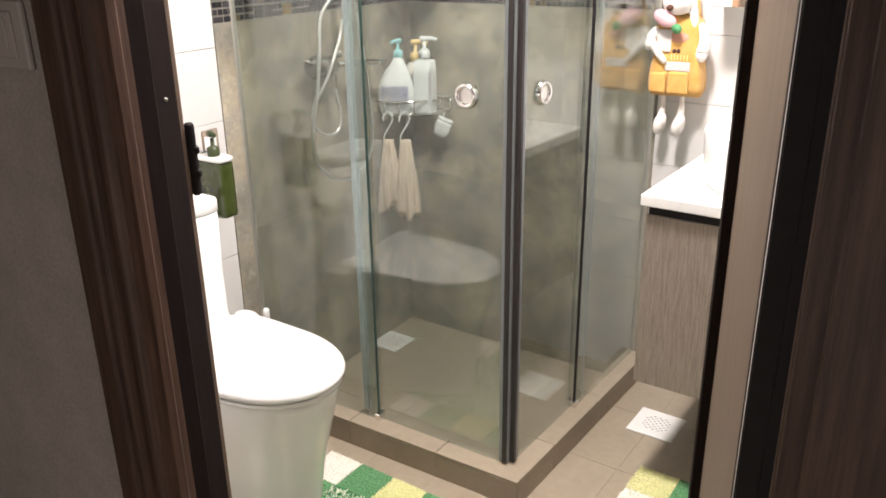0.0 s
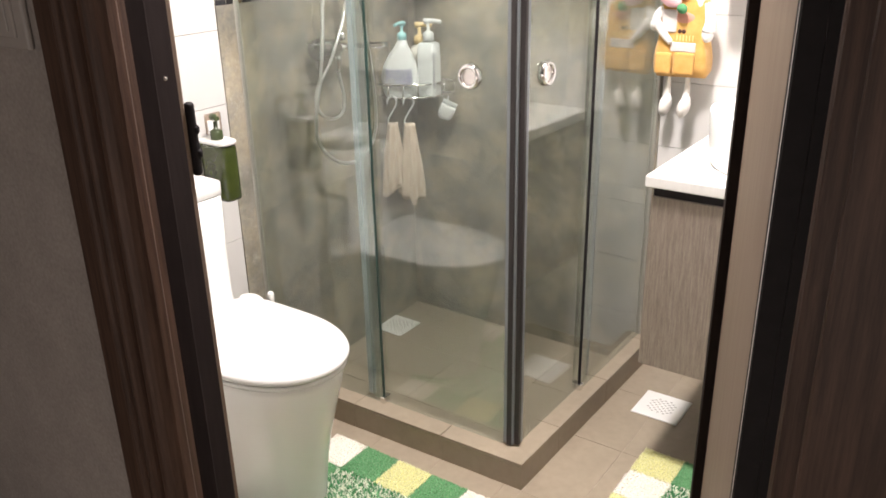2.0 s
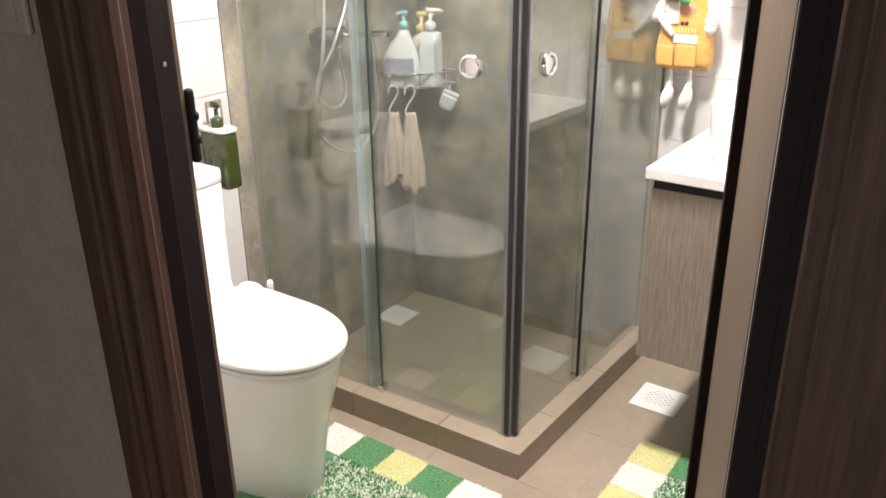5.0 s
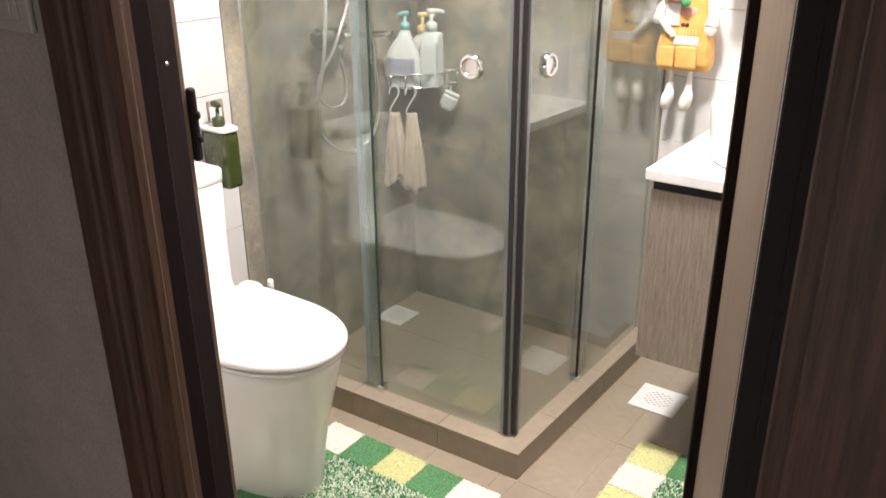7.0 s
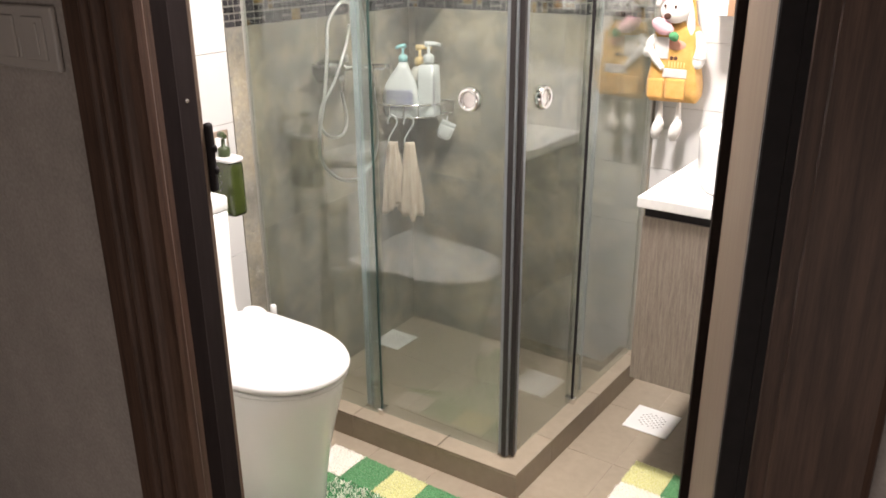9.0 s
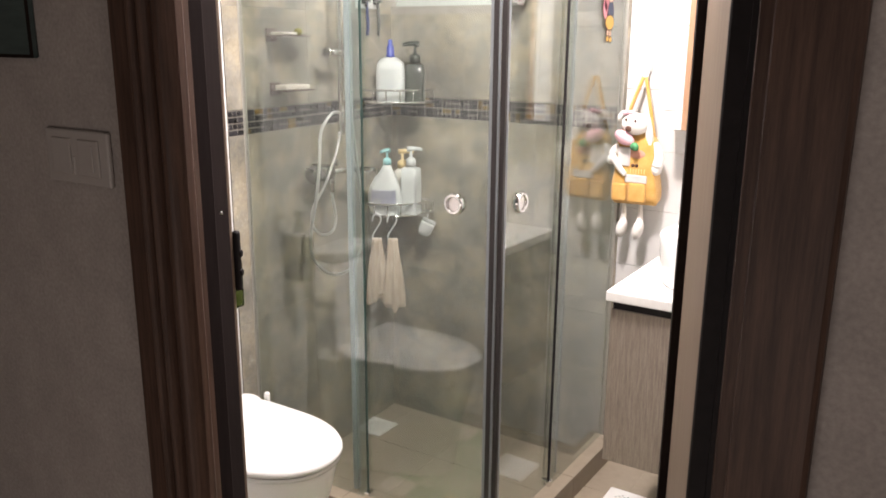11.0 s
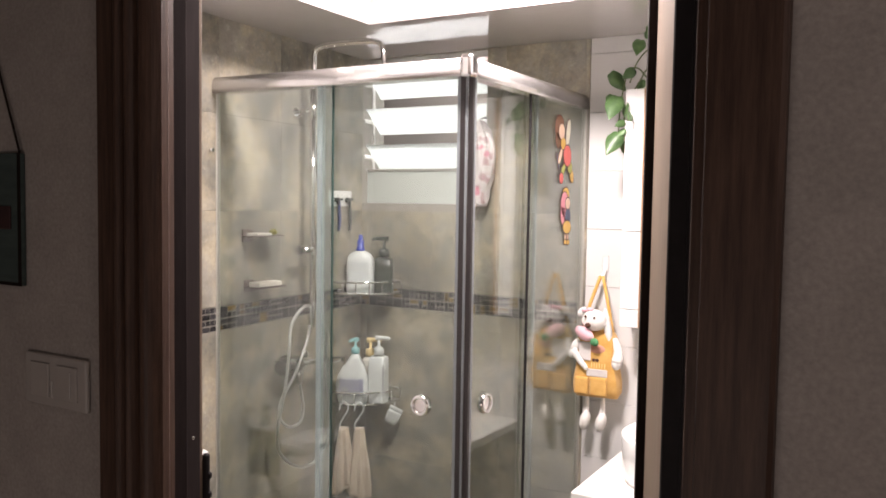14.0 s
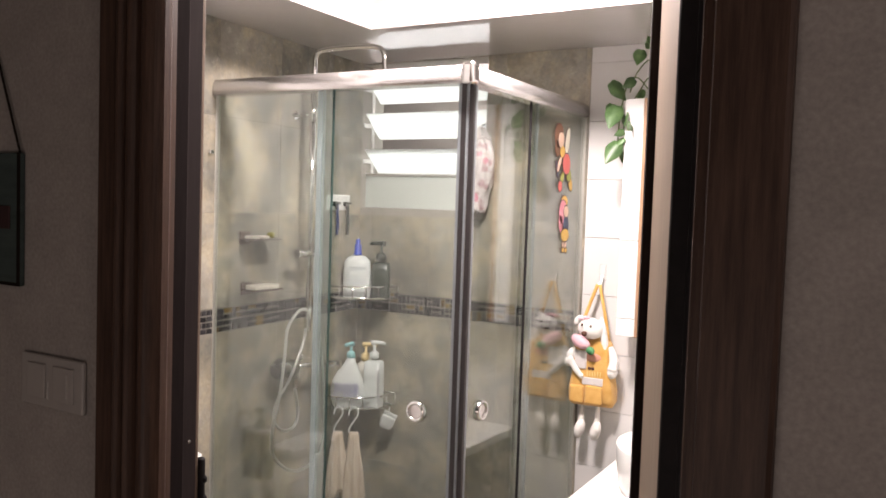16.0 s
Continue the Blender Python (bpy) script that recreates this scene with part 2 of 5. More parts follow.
    for a, b in zip(rings, rings[1:]):
        for k in range(seg):
            f = bm.faces.new((a[k], a[(k + 1) % seg], b[(k + 1) % seg], b[k]))
            f.material_index, f.smooth = mi, True
    bm.faces.new(rings[0][::-1]).material_index = mi
    bm.faces.new(rings[-1]).material_index = mi
    return bm


def blob(bm, c, r, mi=0, wob=0.0, rot=None, seg=20):
    m = Matrix.Translation(c) @ (rot or Matrix()) @ Matrix.Diagonal((*r, 1))
    q = bmesh.ops.create_uvsphere(bm, u_segments=seg, v_segments=max(8, seg // 2), radius=1, matrix=m)
    for v in q["verts"]:
        if wob:
            v.co += wob * noise.noise_vector(v.co * 30)
        for f in v.link_faces:
            f.material_index, f.smooth = mi, True
    return bm


def slab(bm, outline, z0, z1, mi=0, bevel=0.0, seg=3):
    """A plan outline (x, y) raised from z0 to z1, with a rounded top edge."""
    lo = [bm.verts.new((x, y, z0)) for x, y in outline]
    hi = [bm.verts.new((x, y, z1)) for x, y in outline]
    k = len(lo)
    fs = [bm.faces.new(lo[::-1]), bm.faces.new(hi)]
    for i in range(k):
        fs.append(bm.faces.new((lo[i], lo[(i + 1) % k], hi[(i + 1) % k], hi[i])))
    for f in fs:
        f.material_index = mi
    if bevel:
        es = [e for e in bm.edges if e.verts[0] in set(hi) and e.verts[1] in set(hi)]
        r = bmesh.ops.bevel(bm, geom=es, offset=bevel, segments=seg, affect="EDGES")
        for f in r["faces"]:
            f.material_index = mi
    return bm


def mesh_of(bm, name, mats, smooth=False):
    bmesh.ops.recalc_face_normals(bm, faces=bm.faces)
    me = bpy.data.meshes.new(name)
    bm.to_mesh(me)
    bm.free()
    for m in (mats if isinstance(mats, (list, tuple)) else [mats]):
        me.materials.append(m)
    if smooth:
        for p in me.polygons:
            p.use_smooth = True
    return me


def thing(name, label, category, at=(0, 0, 0), group="", kind=""):
    """An Empty at the base of a thing."""
    ob = new(name)
    ob.location = at
    ob.empty_display_size = 0.02
    return tagged(ob, label, category, group, kind)


def part(name, bm, material, parent, label="", smooth=False):
    """Links a bmesh, in world places, as one mesh under a thing or a part."""
    root = Vector((0, 0, 0))
    p = parent
    while p:
        root += p.location
        p = p.parent
    bmesh.ops.translate(bm, verts=bm.verts, vec=-root)
    ob = new(name, mesh_of(bm, name, material, smooth))
    ob.parent = parent
    if label:
        ob["label"] = label
    return ob


def structure(name, bm, material, label, category, smooth=False):
    return tagged(new(name, mesh_of(bm, name, material, smooth)), label, category, kind="structure")


# ---- the plan ----
Y_BACK, X_RIGHT, Y_IN, Y_OUT = 1.842, 1.78, 0.20, 0.09
GX, GY = 0.86, 1.04          # planes of the two shower screens
KERB = 0.08
Z_SHOWER = -0.04
Z_SOFFIT, Z_CEIL = 2.155, 2.42
LEAN = 0.049                 # the left wall is a little out of square


def wall_x(y):
    return -0.055 + LEAN * (Y_BACK - y)


# ---- structure ----
TURN = math.atan(LEAN)
bm = bmesh.new()
slab(bm, [(wall_x(Y_IN), Y_IN - 0.12), (wall_x(Y_BACK) - 0.006, Y_BACK + 0.16), (-0.25, Y_BACK + 0.16), (-0.25, Y_IN - 0.12)], -0.1, 2.6)
structure("wall_west", bm, GROUT_WALL, "tiled bathroom side wall behind the toilet and shower", "wall")
bm = bmesh.new()
WX0, WX1, WZ0, WZ1 = -0.048, 0.505, 1.588, 2.15
box(bm, -0.10, X_RIGHT + 0.1, Y_BACK, Y_BACK + 0.12, -0.1, WZ0)
box(bm, WX1, X_RIGHT + 0.1, Y_BACK, Y_BACK + 0.12, WZ0, 2.6)
box(bm, -0.10, WX1, Y_BACK, Y_BACK + 0.12, WZ1, 2.6)
structure("wall_north", bm, GROUT_WALL, "tiled back wall with a louvred window over the shower", "wall")
structure("wall_east", one(X_RIGHT, X_RIGHT + 0.1, Y_IN - 0.1, Y_BACK, -0.1, 2.6), WHITE_TILE, "plain white side wall of the bathroom", "wall")
DX0, DX1 = 0.775, 1.7005       # door opening
bm = bmesh.new()
box(bm, -0.9, DX0, Y_OUT, Y_OUT + 0.05, -0.1, 2.6)
box(bm, DX1, 2.9, Y_OUT, Y_OUT + 0.05, -0.1, 2.6)
box(bm, DX0, DX1, Y_OUT, Y_OUT + 0.05, 2.10, 2.6)
structure("wall_south", bm, PAINT, "grey-brown painted corridor wall round the bathroom door", "wall")
bm = bmesh.new()
box(bm, wall_x(Y_IN) + 0.002, DX0, Y_OUT + 0.05, Y_IN, -0.1, 2.6)
box(bm, DX1, X_RIGHT, Y_OUT + 0.05, Y_IN, -0.1, 2.6)
box(bm, DX0, DX1, Y_OUT + 0.05, Y_IN, 2.10, 2.6)
structure("wall_south_inside", bm, WHITE_TILE, "white tiled bathroom wall beside the door", "wall")

# corridor shell, unseen; its two openings are made up for the fill lights
bm = bmesh.new()
box(bm, -1.0, -0.9, -2.4, Y_OUT + 0.05, -0.1, 2.6)
structure("wall_corridor_west", bm, PAINT, "plain painted corridor end wall", "wall")
bm = bmesh.new()
box(bm, 2.9, 3.0, -2.4, -1.15, -0.1, 2.6)
box(bm, 2.9, 3.0, -0.3, Y_OUT + 0.05, -0.1, 2.6)
box(bm, 2.9, 3.0, -1.15, -0.3, 2.2, 2.6)
structure("wall_corridor_east", bm, PAINT, "painted corridor end wall, unseen, its doorway added for a fill light", "wall")
bm = bmesh.new()
box(bm, -1.0, 0.7, -2.5, -2.4, -0.1, 2.6)
box(bm, 2.3, 3.0, -2.5, -2.4, -0.1, 2.6)
box(bm, 0.7, 2.3, -2.5, -2.4, 2.25, 2.6)
structure("wall_corridor_south", bm, PAINT, "painted corridor wall, unseen, its wide opening added for a fill light", "wall")
structure("floor_corridor", one(-1.0, 3.0, -2.5, Y_OUT, -0.1, 0.0), FLOOR_TILE, "plain beige corridor floor", "floor")
structure("ceiling_corridor", one(-1.0, 3.0, -2.5, Y_OUT + 0.05, 2.5, 2.6), CEIL, "plain painted corridor ceiling", "ceiling")

# bathroom ceiling: glossy lowered panels along two walls, a raised middle
bm = bmesh.new()
box(bm, -0.2, X_RIGHT, 0.1, Y_BACK + 0.1, Z_CEIL, Z_CEIL + 0.06)
structure("ceiling", bm, CEIL, "raised white bathroom ceiling", "ceiling")
bm = bmesh.new()
SX, SY = 0.345, 1.328
slab(bm, [(wall_x(Y_IN) - 0.03, Y_IN), (SX, Y_IN), (SX, SY), (X_RIGHT, SY), (X_RIGHT, Y_BACK), (-0.056, Y_BACK)], Z_SOFFIT, Z_SOFFIT + 0.012)
structure("ceiling_soffit", bm, SOFFIT, "glossy grey lowered ceiling panel along the walls", "ceiling")
bm = bmesh.new()
box(bm, SX - 0.012, SX, Y_IN, SY, Z_SOFFIT + 0.012, Z_CEIL)
box(bm, SX - 0.012, X_RIGHT, SY, SY + 0.012, Z_SOFFIT + 0.012, Z_CEIL)
structure("ceiling_drop", bm, CEIL, "cream painted upright edge of the raised ceiling", "ceiling")

# floors
structure("floor", box(one(-0.06, X_RIGHT, Y_OUT, 0.999, -0.1, -0.0012), 0.90, X_RIGHT, 0.9992, Y_BACK, -0.1, -0.0012), GROUT, "bathroom floor of beige-brown tiles", "floor")

structure("floor_shower", one(-0.06, 0.8998, 0.9992, Y_BACK, -0.1, Z_SHOWER - 0.0012), GROUT, "sunken shower floor of beige-brown tiles", "floor")

# kerb round the shower
kerb = tagged(thing("shower_kerb", "low beige-brown tiled kerb round the shower", "kerb"), kind="structure")
KF, KS = 0.035, 0.018         # the kerb's two runs are a little out of square


def kerb_front(x, off=0.0):
    return 0.9985 + KF * (x - 0.912) + off


def kerb_in_y(x):
    return GY + 0.027 + 0.024 * (x - GX)


def kerb_in_x(y):
    return GX - 0.011 + 0.017 * (y - GY)


def kerb_side(y, off=0.0):
    return 0.912 + KS * (y - 1.0) + off


part("kerb_body", slab(bmesh.new(), [(wall_x(1.0) - 0.004, kerb_front(0, 0.003)), (kerb_side(1.0, -0.003), kerb_front(0.909, 0.003)), (kerb_side(Y_BACK, -0.003), Y_BACK), (kerb_in_x(Y_BACK) + 0.002, Y_BACK), (kerb_in_x(1.06) + 0.002, kerb_in_y(0.85) - 0.002), (wall_x(1.05) - 0.004, kerb_in_y(0) - 0.002)], -0.05, KERB - 0.009), GROUT, kerb)


def kerb_piece(name, outline, z0, z1):
    part(name, slab(bmesh.new(), outline, z0, z1, bevel=0.0012, seg=1), FLOOR_TILE, kerb)


edges = [wall_x(1.0) - 0.003, 0.062, 0.362, 0.662]
for x0, x1 in zip(edges, edges[1:] + [None]):
    e = 0.0008
    if x1:
        kerb_piece("kerb_tile", [(x0 + e, kerb_front(x0)), (x1 - e, kerb_front(x1)), (x1 - e, kerb_in_y(x1)), (x0 + e, kerb_in_y(x0))], KERB - 0.008, KERB)
        kerb_piece("kerb_face_tile", [(x0 + e, kerb_front(x0, 0.001)), (x1 - e, kerb_front(x1, 0.001)), (x1 - e, kerb_front(x1, 0.0028)), (x0 + e, kerb_front(x0, 0.0028))], -0.001, KERB - 0.0095)
    else:
        kerb_piece("kerb_tile", [(x0 + e, kerb_front(x0)), (kerb_side(1.0), kerb_front(0.912)), (kerb_side(1.2), 1.2), (kerb_in_x(1.2), 1.2), (kerb_in_x(1.06), kerb_in_y(0.85)), (x0 + e, kerb_in_y(x0))], KERB - 0.008, KERB)
        kerb_piece("kerb_face_tile", [(x0 + e, kerb_front(x0, 0.001)), (kerb_side(1.0, -0.001), kerb_front(0.911, 0.001)), (kerb_side(1.0, -0.001), kerb_front(0.911, 0.0028)), (x0 + e, kerb_front(x0, 0.0028))], -0.001, KERB - 0.0095)
sides = [1.2008, 1.5, 1.8, Y_BACK]
for y0, y1 in zip(sides, sides[1:]):
    kerb_piece("kerb_tile", [(kerb_side(y0), y0 + 0.0006), (kerb_side(y1), y1 - 0.0006), (kerb_in_x(y1), y1 - 0.0006), (kerb_in_x(y0), y0 + 0.0006)], KERB - 0.008, KERB)
for y0, y1 in ((1.003, 1.2), (1.2, 1.5), (1.5, 1.8), (1.8, Y_BACK)):
    kerb_piece("kerb_face_tile", [(kerb_side(y0, -0.0028), y0 + 0.0006), (kerb_side(y0, -0.001), y0 + 0.0006), (kerb_side(y1, -0.001), y1 - 0.0006), (kerb_side(y1, -0.0028), y1 - 0.0006)], -0.001, KERB - 0.0095)

# ---- shower enclosure ----
enc = thing("shower_enclosure", "corner shower screen of clear greenish glass with a chrome rail", "shower screen", (GX, GY, KERB))
ZG1 = 1.93


def pane(name, x0, x1, y0, y1, z0, z1):
    ob = part(name, one(x0, x1, y0, y1, z0, z1), GLASS, enc, "clear greenish glass pane")
    ob.visible_shadow = False
    return ob


P1 = pane("fixed_pane", wall_x(GY) + 0.004, 0.432, GY, GY + 0.006, KERB + 0.002, ZG1)
P2 = pane("sliding_pane", 0.390, 0.826, GY + 0.010, GY + 0.016, KERB + 0.002, ZG1)
P3 = pane("fixed_pane", GX + 0.005, GX + 0.011, 1.405, Y_BACK - 0.004, KERB + 0.002, ZG1)
P4 = pane("sliding_pane", GX - 0.007, GX - 0.001, 1.082, 1.47, KERB + 0.002, ZG1)
part("pane_edge", one(0.4322, 0.4350, GY - 0.0005, GY + 0.0065, KERB + 0.002, ZG1), GLASS_EDGE, P1, "green polished glass edge")
part("pane_edge", one(GX + 0.0045, GX + 0.0115, 1.4005, 1.4048, KERB + 0.002, ZG1), BLACK, P3, "dark glass edge")
part("edge_seal", one(0.371, 0.3898, GY + 0.010, GY + 0.024, KERB + 0.012, ZG1, 0.002), SEAL_PALE, P2, "bluish clear plastic seal")
# sheet added between the overlapping panes to imitate their bluish reflection
ob = part("seal_film", one(0.3902, 0.4318, GY + 0.0072, GY + 0.0088, KERB + 0.012, ZG1), OVERLAP, P2, "bluish translucent sheet added for the reflection over the panes' overlap")
ob.visible_shadow = False
part("edge_seal", one(GX - 0.009, GX + 0.001, 1.4702, 1.478, KERB + 0.012, ZG1, 0.002), SEAL, P4, "bluish clear plastic seal")
part("corner_seal", one(0.8262, 0.8365, GY + 0.010, GY + 0.024, KERB + 0.008, ZG1, 0.002), SEAL, P2, "clear plastic seal")
part("magnet_strip", one(0.8367, 0.850, GY + 0.006, GY + 0.022, KERB + 0.006, ZG1, 0.002), SEAL_DARK, P2, "dark magnetic strip")
part("magnet_lip", one(0.8502, 0.8525, GY + 0.010, GY + 0.020, KERB + 0.006, ZG1), SEAL, P2, "pale magnet lip")
part("magnet_strip", one(GX - 0.007, GX + 0.007, 1.0575, 1.070, KERB + 0.006, ZG1, 0.002), SEAL_DARK, P4, "dark magnetic strip")
part("corner_seal", one(GX - 0.009, GX + 0.006, 1.0702, 1.0818, KERB + 0.008, ZG1, 0.002), SEAL, P4, "clear plastic seal")
part("wall_profile", one(wall_x(GY), wall_x(GY) + 0.008, GY - 0.004, GY + 0.016, KERB, ZG1, 0.002), DULL_ALU, enc, "slim aluminium wall profile")
part("wall_profile", one(GX - 0.002, GX + 0.016, Y_BACK - 0.012, Y_BACK - 0.0005, KERB, ZG1, 0.002), DULL_ALU, enc, "slim aluminium wall profile")


def rail_bar(axis, a, b):
    """A rounded hollow rail along x or y."""
    prof = [(-0.018, 0.0), (-0.022, 0.012), (-0.02, 0.035), (-0.010, 0.048), (0.010, 0.051), (0.024, 0.045), (0.028, 0.02), (0.026, 0.0)]
    b_m = bmesh.new()
    rings = []
    for t in (a, b):
        rings.append([b_m.verts.new((t, GY + p, 1.918 + q) if axis == "x" else (GX - p, t, 1.918 + q)) for p, q in prof])
    k = len(prof)
    for i in range(k):
        b_m.faces.new((rings[0][i], rings[0][(i + 1) % k], rings[1][(i + 1) % k], rings[1][i])).smooth = i not in (k - 1,)
    b_m.faces.new(rings[0])
    b_m.faces.new(rings[1])
    return b_m


part("rail", rail_bar("x", wall_x(GY) - 0.001, GX - 0.012), RAILM, enc, "polished aluminium top rail")
part("rail", rail_bar("y", GY + 0.014, Y_BACK - 0.002), RAILM, enc, "polished aluminium top rail")
part("rail_corner", one(GX - 0.012, GX + 0.026, GY - 0.026, GY + 0.014, 1.914, 1.974, 0.011, 4), CHROME, enc, "polished chrome corner piece")


def ring_handle(parent, c, axis):
    b_m = bmesh.new()
    prof = [(0.020, -0.006), (0.031, -0.006), (0.033, -0.002), (0.031, 0.010), (0.026, 0.014), (0.021, 0.012), (0.019, 0.004), (0.019, -0.004)]
    seg, rings = 40, []
    for s in range(seg):
        a = 2 * math.pi * s / seg
        ring = []
        for r, d in prof:
            u, v = 0.92 * r * math.cos(a), 0.92 * r * math.sin(a)
            ring.append(b_m.verts.new((c[0] + u, c[1] - d, c[2] + v) if axis == "y" else (c[0] + d, c[1] + u, c[2] + v)))
        rings.append(ring)
    k = len(prof)
    for s in range(seg):
        for i in range(k):
            b_m.faces.new((rings[s][i], rings[s][(i + 1) % k], rings[(s + 1) % seg][(i + 1) % k], rings[(s + 1) % seg][i])).smooth = True
    rh = part("ring_handle", b_m, CHROME, parent, "round chrome finger ring handle")
    e = 0.0174
    cup = tube(bmesh.new(), [(c[0], c[1] - 0.004, c[2]), (c[0], c[1] - 0.0015, c[2])] if axis == "y" else [(c[0] + 0.0015, c[1], c[2]), (c[0] + 0.004, c[1], c[2])], e, 28)
    part("finger_cup", cup, ALU, rh, "satin finger cup")
    return rh


ring_handle(P2, (0.731, GY + 0.010, 1.047), "y")
ring_handle(P4, (GX - 0.001, 1.165, 1.047), "x")
part("floor_guide", one(0.424, 0.440, GY - 0.006, GY + 0.026, KERB, KERB + 0.022, 0.003), CHROME, P1, "small chrome floor guide")
part("floor_guide", one(GX - 0.014, GX + 0.016, 1.398, 1.416, KERB, KERB + 0.022, 0.003), CHROME, P3, "small chrome floor guide")

# the two screens follow the kerb, a little out of square
for ob in enc.children_recursive:
    ctr = sum((v.co for v in ob.data.vertices), Vector()) / len(ob.data.vertices)
    front = ctr.x < -0.004 and ctr.y < 0.02
    if ob.name.startswith("rail_corner"):
        continue
    for v in ob.data.vertices:
        if front:
            v.co.y += 0.024 * v.co.x
        else:
            v.co.x += 0.017 * v.co.y

# ---- door frame and door ----
frame_l = tagged(thing("door_frame", "dark brown wood-grain door frame with fluted casing", "door frame", (0.80, 0.09, 0)), kind="structure")
b_m = bmesh.new()
prof = [(0.694, 0.0898), (0.694, 0.076), (0.698, 0.072), (0.737, 0.072), (0.740, 0.077)]
for x0, x1, y0 in ((0.741, 0.765, 0.079), (0.767, 0.792, 0.078), (0.794, 0.834, 0.080)):
    prof += [(x0 + (x1 - x0) * k / 8, y0 - 0.017 * math.sin(math.pi * k / 8) ** 0.8) for k in range(9)]
prof += [(0.836, 0.086), (0.835, 0.100), (0.829, 0.106), (0.827, 0.118), (0.7755, 0.118), (0.7755, 0.0898)]
slab(b_m, prof[::-1], 0.0, 2.16)
part("casing", b_m, BROWN, frame_l, "fluted dark brown casing")
part("jamb", slab(bmesh.new(), [(0.7755, 0.1185), (0.825, 0.1185), (0.822, 0.148), (0.818, 0.153), (0.795, 0.202), (0.7755, 0.202)], 0, 2.09), JAMB, frame_l, "dark grey flat jamb")
b_m = bmesh.new()
prof = [(1.752, 0.0898), (1.752, 0.072), (1.747, 0.067), (1.676, 0.067), (1.674, 0.069), (1.674, 0.0895)]
slab(b_m, prof, 0.0, 2.16)
part("casing", b_m, BROWN, frame_l, "dark brown casing")
part("lining", slab(bmesh.new(), [(1.6895, 0.0905), (1.674, 0.0905), (1.674, 0.150), (1.645, 0.150), (1.643, 0.152), (1.643, 0.235), (1.629, 0.235), (1.627, 0.237), (1.627, 0.262), (1.6895, 0.262)][::-1], 0, 2.16), BROWN, frame_l, "dark brown lining board")
# the reveal's shade is put in as this jamb's black colour
part("jamb", slab(bmesh.new(), [(1.6895, 0.276), (1.610, 0.276), (1.608, 0.279), (1.586, 0.279), (1.583, 0.282), (1.583, 0.316), (1.6895, 0.316)][::-1], 0, 2.09), BLACK, frame_l, "jamb coloured black for its shaded reveal")
part("liner", one(1.6897, 1.70, 0.0905, 0.316, 0, 2.09), BLACK, frame_l, "dark frame back")
part("trim_line", one(1.5765, 1.5802, 0.309, 0.317, 0.0, 2.09), ALU, frame_l, "thin silver trim line")
part("head", one(0.836, 1.660, 0.07, 0.15, 2.06, 2.16, 0.003), BROWN, frame_l)

door = tagged(thing("door_1", "light brown laminate bathroom door standing open inwards", "door", (1.574, 0.322, 0.02)), kind="structure")
HINGE = Matrix.Translation((1.574, 0.322, 0)) @ Matrix.Rotation(-math.radians(71.1), 4, "Z")


def leaf(name, u0, u1, d0, d1, z0, z1, m, label, parent, bevel=0.001):
    b_m = one(-u1, -u0, d0, d1, z0, z1, bevel, 1)
    b_m.transform(HINGE)
    return part(name, b_m, m, parent, label)


leaf("hinge_guard", 0.004, 0.016, 0.0, 0.034, 0.02, 2.05, BLACK, "black hinge guard strip", door)
leaf("panel", 0.0165, 0.440, 0.0, 0.034, 0.02, 2.05, DOORWOOD, "light brown wood-grain panel", door)
leaf("edge_lipping", 0.4405, 0.482, -0.016, 0.034, 0.02, 2.05, DARKLIP, "dark projecting door edge", door)
for z in (0.25,):
    b_m = bmesh.new()
    lathe(b_m, [(0.005, z), (0.006, z + 0.004), (0.006, z + 0.086), (0.005, z + 0.09)], 1.5745, 0.3135, 12)
    part("hinge", b_m, CHROME, door, "small steel hinge")
# casing on the bathroom side
part("inner_casing", one(0.700, 0.790, 0.2025, 0.214, 0, 2.13, 0.003), DOORWOOD, frame_l, "light brown inner casing")
latch = part("strike_box", one(0.782, 0.795, 0.2145, 0.229, 1.032, 1.142, 0.006, 3), BLACK, frame_l, "black lock keep with two knobs")
for z in (1.06, 1.095):
    part("knob", lathe(bmesh.new(), [(0.003, z), (0.005, z + 0.003), (0.005, z + 0.009), (0.003, z + 0.012)], 0.793, 0.2255, 12), BLACK, latch)
b_m = blob(bmesh.new(), (0.8085, 0.174, 1.184), (0.002, 0.0035, 0.0035), seg=12)
part("screw", b_m, CHROME, frame_l)

# ---- window ----
win = tagged(thing("window_1", "louvred window with frosted glass blades in a thin frame", "window", (0.23, 1.86, WZ0)), kind="structure")
FROST = bpy.data.materials.new("frosted_glass")
FROST.use_nodes = True
n_, l_ = FROST.node_tree.nodes, FROST.node_tree.links
pb = n_["Principled BSDF"]
pb.inputs["Base Color"].default_value = (0.85, 0.87, 0.86, 1)
pb.inputs["Roughness"].default_value = 0.12
tl = n_.new("ShaderNodeBsdfTranslucent")
tl.inputs[0].default_value = (0.9, 0.92, 0.92, 1)
ms = n_.new("ShaderNodeMixShader")
ms.inputs[0].default_value = 0.75
vo = n_.new("ShaderNodeTexVoronoi")
vo.inputs["Scale"].default_value = 130
ge = n_.new("ShaderNodeNewGeometry")
l_.new(ge.outputs["Position"], vo.inputs["Vector"])
bp_ = n_.new("ShaderNodeBump")
bp_.inputs["Strength"].default_value, bp_.inputs["Distance"].default_value = 0.5, 0.002
l_.new(vo.outputs["Distance"], bp_.inputs["Height"])
l_.new(bp_.outputs[0], pb.inputs["Normal"])
l_.new(pb.outputs[0], ms.inputs[1])
l_.new(tl.outputs[0], ms.inputs[2])
